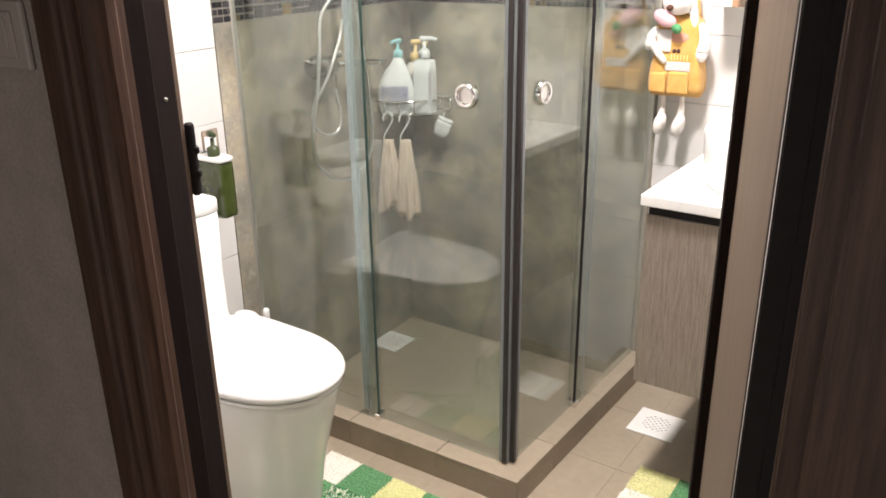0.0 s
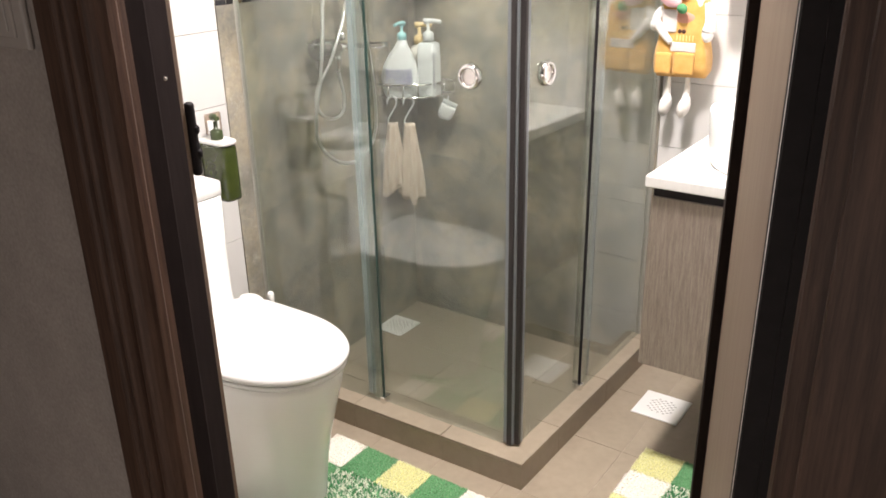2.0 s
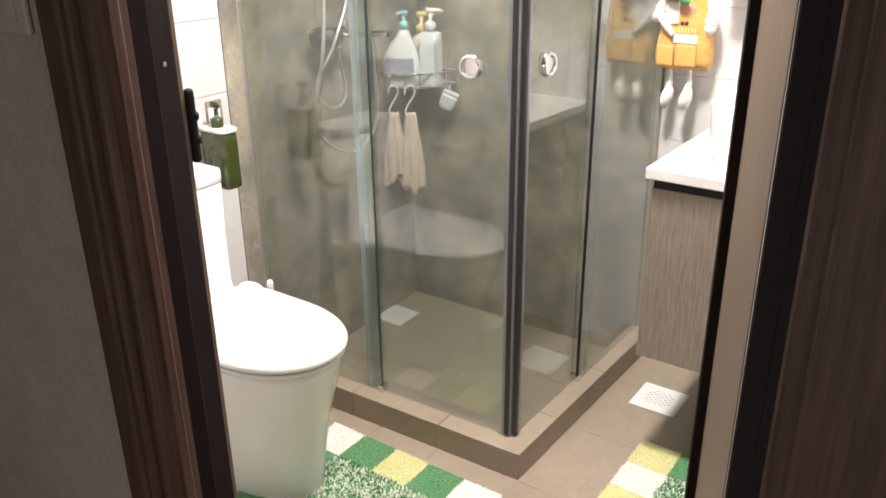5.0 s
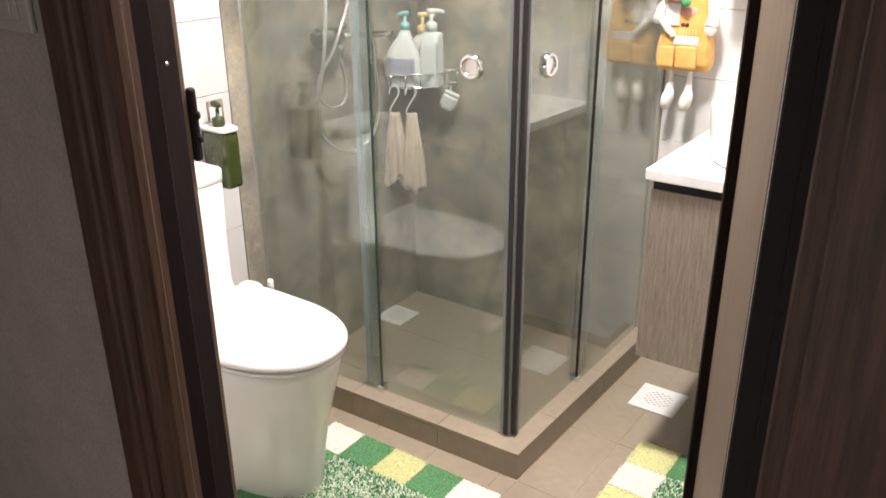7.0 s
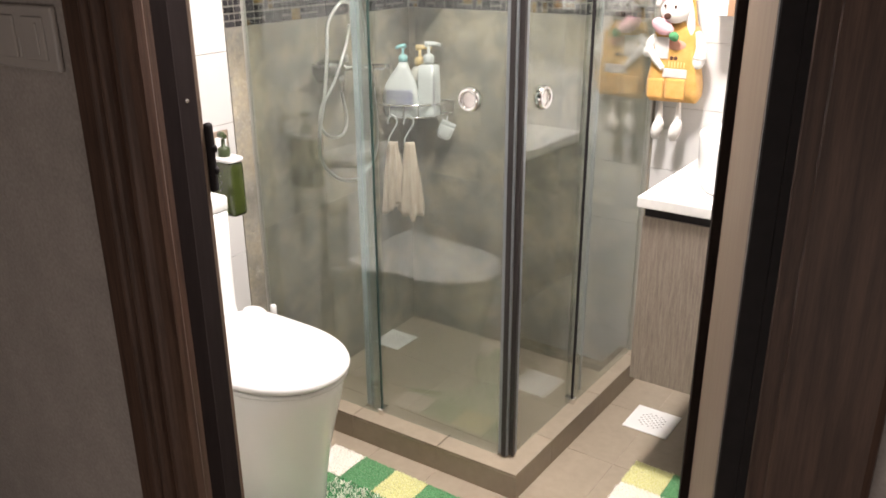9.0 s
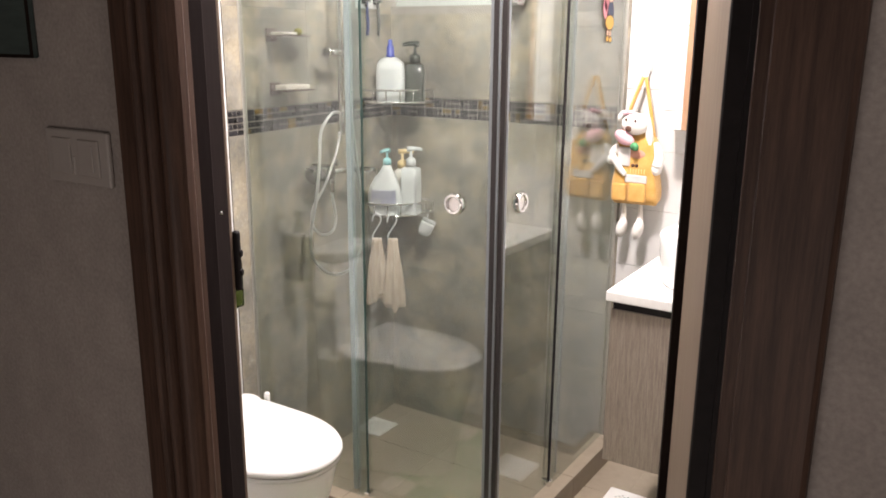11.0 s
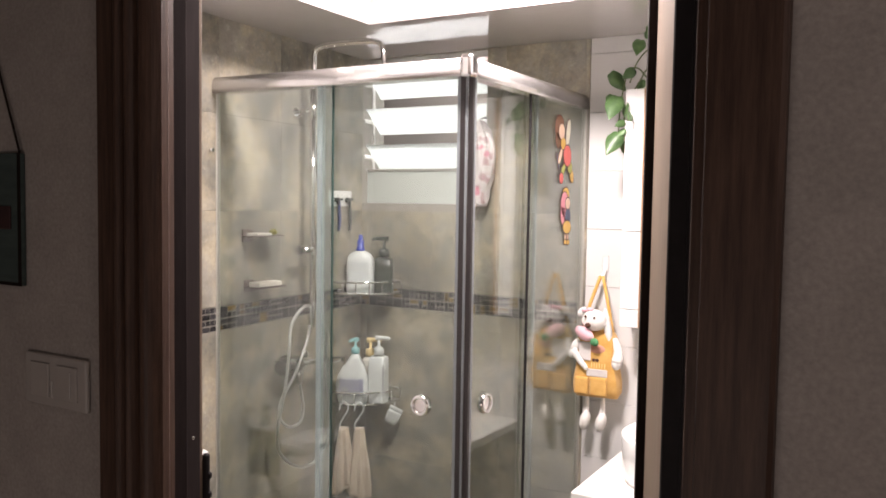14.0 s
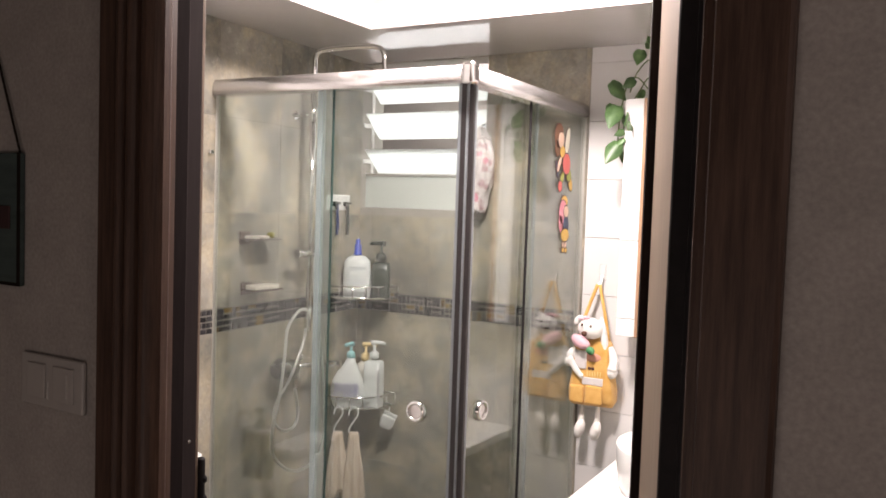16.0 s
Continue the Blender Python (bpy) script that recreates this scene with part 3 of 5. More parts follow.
l_.new(ms.outputs[0], n_["Material Output"].inputs[0])
PANEL = mat("frosted_panel", (0.62, 0.66, 0.63), rough=0.3, var=0.04, scale=6)
for z in (1.725, 1.867, 2.010):
    b_m = bmesh.new()
    vs = [b_m.verts.new(p) for p in ((-0.043, 1.850, z + 0.094), (-0.043, 1.953, z), (0.497, 1.953, z), (0.497, 1.850, z + 0.094))]
    f = b_m.faces.new(vs)
    bmesh.ops.solidify(b_m, geom=[f], thickness=0.005)
    part("louvre_blade", b_m, FROST, win, "frosted hammered glass blade")
    for x in (-0.0475, 0.4985):
        part("blade_clip", one(x, x + 0.004, 1.846, 1.955, z + 0.04, z + 0.056, 0.001, 1), ALU, win, "aluminium blade clip")
part("lower_pane", one(-0.046, 0.503, 1.868, 1.874, WZ0 + 0.002, 1.715), PANEL, win, "pale frosted fixed pane")
part("cross_bar", one(-0.046, 0.503, 1.862, 1.882, 1.7152, 1.724, 0.001, 1), ALU, win, "thin aluminium bar")
part("window_frame", box(one(-0.0478, -0.044, 1.90, 1.915, WZ0, WZ1 - 0.002), 0.499, 0.5045, 1.90, 1.915, WZ0, WZ1 - 0.002), ALU, win, "slim aluminium frame")
structure("backdrop_shaft", box(one(-2.0, 2.5, 2.95, 3.0, -0.5, 4.0), -2.0, 2.5, 2.0, 2.95, -0.55, -0.5), mat("outside_wall", (0.62, 0.53, 0.50), rough=0.9, var=0.15, scale=2), "plain grey-pink outside wall behind the window", "backdrop")

# ---- ceiling light ----
GLOW = bpy.data.materials.new("lamp_diffuser")
GLOW.use_nodes = True
GLOW.node_tree.nodes["Principled BSDF"].inputs["Emission Color"].default_value = (1, 0.95, 0.88, 1)
GLOW.node_tree.nodes["Principled BSDF"].inputs["Emission Strength"].default_value = 12
cl = thing("ceiling_light", "round white LED ceiling light, lit", "ceiling light", (0.98, 0.92, Z_CEIL))
part("body", lathe(bmesh.new(), [(0.15, Z_CEIL - 0.012), (0.155, Z_CEIL - 0.006), (0.155, Z_CEIL)], 0.98, 0.92, 48), CEIL, cl)
part("diffuser", lathe(bmesh.new(), [(0.14, Z_CEIL - 0.0145), (0.14, Z_CEIL - 0.0122)], 0.98, 0.92, 48), GLOW, cl, "glowing white diffuser")

# ---- toilet ----
TY = 0.662


def oval(x0, x1, half, power=2.4, flat=0.0, n=56, back=0.0):
    """A D-shaped plan outline: squarer at the back, rounder at the front."""
    out = []
    c, a = (x0 + x1) / 2, (x1 - x0) / 2
    for k in range(n):
        t = 2 * math.pi * k / n
        cx, sy = math.cos(t), math.sin(t)
        p = power if cx > 0 else power + 2.6
        x = c + a * math.copysign(abs(cx) ** (2 / p), cx)
        y = TY + half * math.copysign(abs(sy) ** (2 / p), sy)
        out.append((x, y))
    return out


def loft(bm, rings, mi=0, cap=True):
    """Joins rings of equally many (x, y, z)."""
    vr = [[bm.verts.new(p) for p in r] for r in rings]
    k = len(vr[0])
    for a, b in zip(vr, vr[1:]):
        for i in range(k):
            f = bm.faces.new((a[i], a[(i + 1) % k], b[(i + 1) % k], b[i]))
            f.smooth, f.material_index = True, mi
    if cap:
        bm.faces.new(vr[0][::-1]).material_index = mi
        bm.faces.new(vr[-1]).material_index = mi
    return bm


toilet = thing("toilet", "white one-piece toilet with a closed lid beside the shower", "toilet", (0.3, TY, 0))
rings = []
for z, x1, half in ((0.0, 0.512, 0.118), (0.012, 0.515, 0.120), (0.10, 0.525, 0.125), (0.20, 0.543, 0.136), (0.29, 0.566, 0.150), (0.345, 0.581, 0.158), (0.378, 0.588, 0.161), (0.393, 0.590, 0.162), (0.400, 0.586, 0.159)):
    rings.append([(x, y, z) for x, y in oval(0.035, x1, half, 2.15)])
part("bowl", loft(bmesh.new(), rings), PORCELAIN, toilet, "glossy white porcelain bowl")
rings = []
for z, g in ((0.4010, -0.006), (0.403, 0.0), (0.4105, 0.001), (0.4135, -0.002)):
    rings.append([(x, y, z) for x, y in oval(0.126 - g, 0.598 + g, 0.165 + g, 2.12)])
PLASTIC = mat("white_plastic", (0.77, 0.765, 0.75), rough=0.16, var=0.015, scale=4)
part("seat", loft(bmesh.new(), rings), PLASTIC, toilet)
rings = []
for z, g in ((0.4165, -0.004), (0.419, 0.001), (0.427, 0.002), (0.434, -0.001), (0.437, -0.008), (0.438, -0.03), (0.4385, -0.08)):
    rings.append([(x, y, z + 0.001 + 0.008 * (0.602 - x)) for x, y in oval(0.125 - g, 0.602 + g, 0.168 + g, 2.12)])
part("lid", loft(bmesh.new(), rings), PLASTIC, toilet, "closed glossy white lid")
for side in (1, -1):
    part("hinge_block", blob(bmesh.new(), (0.176, TY + side * 0.142, 0.432), (0.044, 0.028, 0.020), seg=24), PLASTIC, toilet, "rounded white hinge cover")
part("hinge_pin", lathe(bmesh.new(), [(0.007, 0.41), (0.009, 0.414), (0.009, 0.440), (0.006, 0.445)], 0.196, TY + 0.194, 14), PLASTIC, toilet, "small white hinge pin")
rings = []
for z, x1, half in ((0.36, 0.16, 0.125), (0.40, 0.152, 0.115), (0.46, 0.142, 0.108), (0.60, 0.140, 0.110), (0.736, 0.142, 0.112)):
    q = []
    for k in range(40):
        t = 2 * math.pi * k / 40
        cx, sy = math.cos(t), math.sin(t)
        q.append(((0.03 + x1) / 2 + (x1 - 0.03) / 2 * math.copysign(abs(cx) ** 0.28, cx), TY + 0.013 + half * math.copysign(abs(sy) ** 0.28, sy), z))
    rings.append(q)
part("tank", loft(bmesh.new(), rings), PORCELAIN, toilet, "slim white porcelain cistern")
rings = []
for z, g in ((0.7375, -0.001), (0.740, 0.001), (0.768, 0.001), (0.774, -0.002), (0.776, -0.009)):
    q = []
    for k in range(40):
        t = 2 * math.pi * k / 40
        cx, sy = math.cos(t), math.sin(t)
        q.append((0.086 + (0.057 + g) * math.copysign(abs(cx) ** 0.22, cx), TY + 0.013 + (0.111 + g) * math.copysign(abs(sy) ** 0.28, sy), z))
    rings.append(q)
part("tank_lid", loft(bmesh.new(), rings), PORCELAIN, toilet, "white cistern lid")


OAK = mat("oak_edge", (0.42, 0.25, 0.15), rough=0.5, var=0.25, scale=10, stretch=(8, 8, 0.8))

# ---- vanity ----
VX0, VX1, VY = 1.10, 1.70, 1.262
van = thing("vanity_cabinet", "wall-hung grey-brown wood-grain vanity cabinet", "cabinet", (1.4, 1.55, 0.31))
part("body", one(VX0, VX1, VY + 0.019, Y_BACK - 0.001, 0.312, 0.777, 0.001, 1), VANITY, van)
part("door", one(VX0, 1.398, VY, VY + 0.018, 0.312, 0.764, 0.0015, 1), VANITY, van, "grey-brown wood-grain door")
part("door", one(1.402, VX1, VY, VY + 0.018, 0.312, 0.764, 0.0015, 1), VANITY, van, "grey-brown wood-grain door")
# black strip fills the finger groove in place of its shade
part("finger_groove", one(VX0 + 0.004, VX1 - 0.004, VY + 0.004, VY + 0.0185, 0.7645, 0.786), BLACK, van, "black strip for the shade in the finger groove")
part("top_rail", one(VX0 + 0.002, VX1 - 0.002, VY + 0.02, VY + 0.04, 0.7775, 0.7865), VANITY, van)
top = thing("countertop", "white quartz vanity top resting on the cabinet", "countertop", (1.4, 1.55, 0.787))
part("slab", one(VX0 - 0.014, VX1 + 0.05, VY - 0.012, Y_BACK - 0.001, 0.787, 0.815, 0.003, 2), QUARTZ, top)
basin = thing("wash_basin", "round white vessel basin standing on the vanity top", "basin", (1.348, 1.49, 0.815))
part("bowl", lathe(bmesh.new(), [(0.165, 0.815), (0.178, 0.818), (0.186, 0.842), (0.190, 0.912), (0.192, 0.944), (0.190, 0.95), (0.185, 0.951), (0.180, 0.947), (0.176, 0.912), (0.165, 0.862), (0.12, 0.837), (0.03, 0.832)], 1.348, 1.49, 64), PORCELAIN, basin, "glossy white porcelain bowl")

mc = thing("wall_cabinet", "white wall cabinet with an oak-edged mirror door over the vanity", "wall cabinet", (1.3, 1.77, 1.19))
part("body", one(1.062, 1.66, 1.732, Y_BACK - 0.001, 1.21, 1.957, 0.001, 1), PLASTIC, mc)
for z0, z1 in ((1.208, 1.264), (1.266, 1.512), (1.514, 1.960)):
    part("side_front", one(1.060, 1.120, 1.712, 1.731, z0, z1, 0.0015, 1), PLASTIC, mc, "glossy white front panel")
part("oak_edge", one(1.1205, 1.138, 1.708, 1.731, 1.208, 1.960, 0.0015, 1), OAK, mc, "warm oak edging")
part("mirror_door", one(1.1385, 1.662, 1.712, 1.731, 1.208, 1.960), MIRROR, mc, "mirror door")

# ---- shower fittings ----
RX = wall_x(1.4)
col = thing("shower_column", "chrome shower riser with overhead arm, mixer and coiled hoses", "shower set", (RX, 1.4, 1.04))
riser_x = RX + 0.085
part("riser", tube(bmesh.new(), [(riser_x, 1.408, 1.19), (riser_x, 1.408, 2.02)], 0.0098, 16), CHROME, col, "bright steel riser pipe")
arm = smooth_path([(riser_x, 1.408, 2.0), (riser_x + 0.004, 1.408, 2.068), (riser_x + 0.018, 1.396, 2.105), (riser_x + 0.06, 1.398, 2.120), (riser_x + 0.16, 1.40, 2.122), (riser_x + 0.255, 1.402, 2.118), (riser_x + 0.290, 1.403, 2.100), (riser_x + 0.298, 1.403, 2.055), (riser_x + 0.298, 1.403, 2.02)], 8)
part("overhead_arm", tube(bmesh.new(), arm, 0.0085, 14), CHROME, col, "curved chrome overhead arm")
part("rain_head", lathe(bmesh.new(), [(0.03, 2.000), (0.042, 2.002), (0.043, 2.007), (0.02, 2.014), (0.012, 2.024)], riser_x + 0.298, 1.403, 40), CHROME, col, "flat round chrome shower head")
part("riser_joint", lathe(bmesh.new(), [(0.011, 1.88), (0.015, 1.885), (0.015, 1.93), (0.011, 1.935)], riser_x, 1.408, 20), CHROME, col)
br = part("wall_bracket", tube(bmesh.new(), [(RX, 1.408, 1.905), (riser_x, 1.408, 1.905)], 0.008, 12), CHROME, col)
part("flange", tube(bmesh.new(), [(RX, 1.408, 1.905), (RX + 0.008, 1.408, 1.905)], 0.015, 24), CHROME, br)
slid = part("slider", tube(bmesh.new(), [(riser_x, 1.355, 1.425), (riser_x, 1.440, 1.425)], 0.012, 16), CHROME, col, "chrome sliding holder")
part("slider_knob", tube(bmesh.new(), [(riser_x, 1.338, 1.425), (riser_x, 1.3548, 1.425)], 0.016, 18), CHROME, slid)
part("slider_rod", tube(bmesh.new(), [(riser_x + 0.012, 1.432, 1.43), (riser_x + 0.012, 1.434, 1.66)], 0.0045, 10), CHROME, slid, "thin chrome rod")
part("hose_socket", lathe(bmesh.new(), [(0.009, 1.15), (0.013, 1.153), (0.013, 1.178), (0.015, 1.182), (0.015, 1.23), (0.012, 1.235)], riser_x, 1.408, 20), CHROME, col)
mx_ = part("mixer_body", tube(bmesh.new(), [(RX + 0.062, 1.270, 1.030), (RX + 0.062, 1.276, 1.030), (RX + 0.062, 1.362, 1.024), (RX + 0.062, 1.370, 1.024)], 0.030, 26, taper=lambda t: 0.86 if t in (0, 1) else 1.0), CHROME_DIM_REFLECT, col, "round chrome mixer body, darkened for its dark reflections")
part("flange", tube(bmesh.new(), [(RX + 0.004, 1.345, 1.018), (RX + 0.016, 1.345, 1.018)], 0.036, 32), CHROME_DIM_REFLECT, mx_)
part("inlet", tube(bmesh.new(), [(RX + 0.01, 1.345, 1.018), (RX + 0.05, 1.32, 1.026)], 0.020, 18), CHROME, mx_)
part("lever", tube(bmesh.new(), smooth_path([(RX + 0.066, 1.274, 1.040), (RX + 0.070, 1.250, 1.052), (RX + 0.076, 1.222, 1.058)], 6), 0.006, 12), CHROME, mx_, "chrome lever")
part("diverter_knob", lathe(bmesh.new(), [(0.008, 1.045), (0.010, 1.048), (0.010, 1.066), (0.006, 1.070)], RX + 0.066, 1.395, 16), CHROME, mx_)
part("spout", tube(bmesh.new(), [(RX + 0.064, 1.366, 1.028), (RX + 0.068, 1.44, 1.023), (RX + 0.075, 1.56, 1.012), (RX + 0.077, 1.592, 1.008)], 0.0105, 12), CHROME, mx_, "long straight chrome spout")
part("spout_tip", one(RX + 0.066, RX + 0.088, 1.590, 1.606, 0.985, 1.018, 0.002, 1), CHROME, mx_)
part("hose_outlet", lathe(bmesh.new(), [(0.008, 0.958), (0.010, 0.960), (0.010, 0.985), (0.013, 0.987), (0.013, 1.012)], RX + 0.075, 1.358, 18), CHROME, mx_)
HX = RX + 0.082
h1 = smooth_path([(riser_x, 1.403, 1.222), (HX + 0.01, 1.380, 1.230), (HX + 0.01, 1.345, 1.224), (HX, 1.305, 1.172), (HX + 0.012, 1.280, 1.085), (HX + 0.02, 1.252, 0.970), (HX + 0.01, 1.230, 0.850), (HX, 1.240, 0.762), (HX, 1.292, 0.700), (HX, 1.350, 0.668), (HX, 1.405, 0.661), (HX, 1.445, 0.672), (HX + 0.005, 1.492, 0.715), (HX + 0.008, 1.510, 0.79), (HX + 0.008, 1.500, 0.93), (HX + 0.006, 1.470, 1.13), (HX + 0.004, 1.436, 1.30), (riser_x + 0.014, 1.42, 1.41)], 10)
HOSE = mat("hose_steel", (0.74, 0.74, 0.73), rough=0.30, metal=1.0, bump=0.4, bump_scale=500)
part("hose", tube(bmesh.new(), h1, 0.0054, 10), HOSE, col, "long ribbed steel hose")
h2 = smooth_path([(riser_x, 1.398, 1.160), (HX + 0.002, 1.391, 1.130), (HX + 0.006, 1.376, 1.102), (HX + 0.010, 1.354, 1.072), (HX + 0.013, 1.333, 1.042), (HX + 0.011, 1.308, 0.998), (HX + 0.005, 1.281, 0.959), (HX, 1.256, 0.926), (HX, 1.244, 0.888), (HX, 1.257, 0.850), (HX, 1.294, 0.823), (HX, 1.338, 0.821), (HX, 1.362, 0.840), (HX - 0.002, 1.371, 0.878), (HX - 0.006, 1.366, 0.918), (RX + 0.075, 1.358, 0.960)], 10)
part("hose", tube(bmesh.new(), h2, 0.0050, 10), HOSE, col, "short ribbed steel hose")


# ---- corner caddies ----
def caddy(z, label, legs):
    """A quarter-round wire basket in the shower corner."""
    cx, cy, r = wall_x(Y_BACK) + 0.008, Y_BACK - 0.008, 0.195
    ob = thing("corner_caddy", label, "shower caddy", (cx, cy, z), group="corner caddies in the shower")

    def arc(rad, zz, n=18):
        return [(cx + rad * math.cos(a), cy - rad * math.sin(a), zz) for a in (math.pi / 2 * k / n for k in range(n + 1))]

    out = []
    for k in range(15):
        a = math.pi / 2 * k / 14
        out.append((cx + r * math.cos(a), cy - r * math.sin(a)))
    shelf = slab(bmesh.new(), [(cx, cy), *[(x, y) for x, y in out]], z, z + 0.004)
    part("shelf", shelf, SHELF_GLASS, ob, "clear glass shelf plate").visible_shadow = False
    part("rim", tube(bmesh.new(), arc(r, z + 0.006), 0.0045, 8), CHROME, ob)
    rl = tube(bmesh.new(), arc(r, z + 0.05), 0.0045, 8)
    part("guard_rail", rl, CHROME, ob, "curved chrome guard rail")
    for zz in (z + 0.006, z + 0.05):
        part("back_wire", tube(bmesh.new(), [(cx + r, cy, zz), (cx, cy, zz), (cx, cy - r, zz)], 0.004, 8), CHROME, ob)
    for k in range(0, 7):
        a = math.pi / 2 * k / 6
        x, y = cx + r * math.cos(a), cy - r * math.sin(a)
        part("post", tube(bmesh.new(), [(x, y, z + 0.004), (x, y, z + 0.05)], 0.003, 8), CHROME, ob)
    return ob


SHELF_GLASS = glass_material("shelf_plate", (0.72, 0.78, 0.76), 0.10, 0.05)
caddy(1.238, "chrome wire corner caddy with bottles, over the mosaic band", 4)
caddy(0.815, "chrome wire corner caddy with pump bottles and hanging nets", 4)

# ---- bottles and small things in the shower ----
WHITE_BOTTLE = mat("white_bottle", (0.64, 0.66, 0.655), rough=0.3, var=0.04, scale=12)
CREAM_BOTTLE = mat("cream_bottle", (0.66, 0.64, 0.575), rough=0.35, var=0.05, scale=12)
TEAL = mat("teal_plastic", (0.28, 0.56, 0.58), rough=0.35, var=0.08, scale=20)
YELLOW = mat("yellow_plastic", (0.74, 0.56, 0.28), rough=0.4, var=0.08, scale=20)
BLUE = mat("blue_plastic", (0.03, 0.06, 0.42), rough=0.3, var=0.08, scale=20)
LILAC = mat("lilac_label", (0.42, 0.43, 0.60), rough=0.5, colour2=(0.70, 0.71, 0.76), scale=110)
GREY_LABEL = mat("grey_label", (0.50, 0.50, 0.53), rough=0.5, colour2=(0.65, 0.65, 0.66), scale=50)
INK = mat("faded_ink", (0.64, 0.68, 0.74), rough=0.6, var=0.2, scale=50)
CHARCOAL = mat("charcoal_bottle", (0.042, 0.052, 0.042), rough=0.3, var=0.2, scale=20)
SHOWER_Z1, SHOWER_Z2 = 0.8195, 1.2425


def super_ring(cx, cy, a, b, z, power, n=36, rot=0.0):
    out = []
    for k in range(n):
        t = 2 * math.pi * k / n
        c, s = math.cos(t), math.sin(t)
        x, y = a * math.copysign(abs(c) ** (2 / power), c), b * math.copysign(abs(s) ** (2 / power), s)
        out.append((cx + x * math.cos(rot) - y * math.sin(rot), cy + x * math.sin(rot) + y * math.cos(rot), z))
    return out


def pump(parent, c, z, m, size=1.0, angle=0.0, label=""):
    """A collar, a stem and a nozzle head."""
    x, y = c
    s = size
    b_m = lathe(bmesh.new(), [(0.010 * s, z), (0.014 * s, z + 0.002), (0.014 * s, z + 0.018 * s), (0.009 * s, z + 0.022 * s), (0.004 * s, z + 0.024 * s), (0.004 * s, z + 0.042 * s)], x, y, 20)
    pu = part("pump", b_m, m, parent, label)
    d = Vector((math.cos(angle), math.sin(angle), 0))
    p = Vector((x, y, z + 0.048 * s))
    b_m = tube(bmesh.new(), [p - 0.010 * s * d - Vector((0, 0, 0.002)), p, p + 0.018 * s * d, p + 0.032 * s * d - Vector((0, 0, 0.003 * s))], 0.0065 * s, 10, taper=lambda t: 1.25 - 0.6 * t)
    part("nozzle", b_m, m, pu)
    return pu


def bottle(name, label, c, z, a, b, h, m, power=3.0, rot=0.5, shoulder=0.85, neck=0.011, waist=0.0, group="bottles on the corner caddies"):
    ob = thing(name, label, "bottle", (*c, z), group=group)
    rings = []
    for t, k in ((0, 0.90), (0.02, 0.98), (0.06, 1.0), (0.3, 1.0 - waist), (shoulder * 0.7, 1.0 - waist), (shoulder, 0.93), ((1 + shoulder) / 2, 0.74), (0.975, 0.45), (1.0, 0.0)):
        ka, kb = max(a * k, neck), max(b * k, neck)
        rings.append(super_ring(*c, ka, kb, z + h * t, power if k > 0.8 else 2.2, rot=rot))
    body = part("body", loft(bmesh.new(), rings), m, ob)
    return ob, body


VIEW = math.radians(30)


def label_plate(parent, c, a, b, z0, z1, m, power, rot, w0=-0.9, w1=0.9, grow=1.012, text=""):
    """A curved label hugging the front of a bottle."""
    b_m = bmesh.new()
    cols = 14
    grid = []
    for j in range(2):
        row = []
        for i in range(cols + 1):
            t = -math.pi / 2 + w0 + (w1 - w0) * i / cols
            cc, ss = math.cos(t), math.sin(t)
            x, y = a * grow * math.copysign(abs(cc) ** (2 / power), cc), b * grow * math.copysign(abs(ss) ** (2 / power), ss)
            row.append(b_m.verts.new((c[0] + x * math.cos(rot) - y * math.sin(rot), c[1] + x * math.sin(rot) + y * math.cos(rot), (z0, z1)[j])))
        grid.append(row)
    for i in range(cols):
        b_m.faces.new((grid[0][i], grid[0][i + 1], grid[1][i + 1], grid[1][i]))
    bmesh.ops.solidify(b_m, geom=b_m.faces[:], thickness=0.0006)
    return part("label", b_m, m, parent, text)


# lower caddy
c = (0.018, 1.697)
ob = thing("pump_bottle", "large white bottle with a teal pump and a lilac label", "bottle", (*c, SHOWER_Z1), group="bottles on the corner caddies")
rings = []
for t, a, b, dx in ((0, 0.050, 0.027, 0), (0.02, 0.055, 0.030, 0), (0.18, 0.063, 0.033, -0.001), (0.38, 0.065, 0.033, -0.002), (0.56, 0.057, 0.030, -0.001), (0.74, 0.041, 0.025, 0.002), (0.88, 0.024, 0.02, 0.006), (1.0, 0.013, 0.013, 0.008)):
    rings.append(super_ring(c[0] + dx, c[1] + dx * 0.5, a, b, SHOWER_Z1 + 0.192 * t, 2.4, rot=VIEW))
body = part("body", loft(bmesh.new(), rings), WHITE_BOTTLE, ob)
label_plate(body, c, 0.065, 0.033, SHOWER_Z1 + 0.035, SHOWER_Z1 + 0.098, LILAC, 2.4, VIEW, -0.75, 0.65, 1.02, "lilac printed label")
label_plate(body, c, 0.066, 0.034, SHOWER_Z1 + 0.045, SHOWER_Z1 + 0.064, WHITE_BOTTLE, 2.4, VIEW, -0.6, -0.15, 1.03, "small white bar on the label")
pump(ob, (c[0] + 0.008, c[1] + 0.004), SHOWER_Z1 + 0.190, TEAL, 1.15, VIEW + math.pi / 2 + 2.6, "teal pump")
c = (0.033, 1.790)
ob, body = bottle("pump_bottle", "cream bottle with a yellow pump behind the others", c, SHOWER_Z1, 0.034, 0.026, 0.170, CREAM_BOTTLE, 3.2, VIEW, 0.9)
label_plate(body, c, 0.034, 0.026, SHOWER_Z1 + 0.03, SHOWER_Z1 + 0.13, GREY_LABEL, 3.2, VIEW, 0.0, 0.8, 1.02, "grey label")
pump(ob, c, SHOWER_Z1 + 0.168, YELLOW, 1.35, VIEW, "yellow pump")
c = (0.096, 1.757)
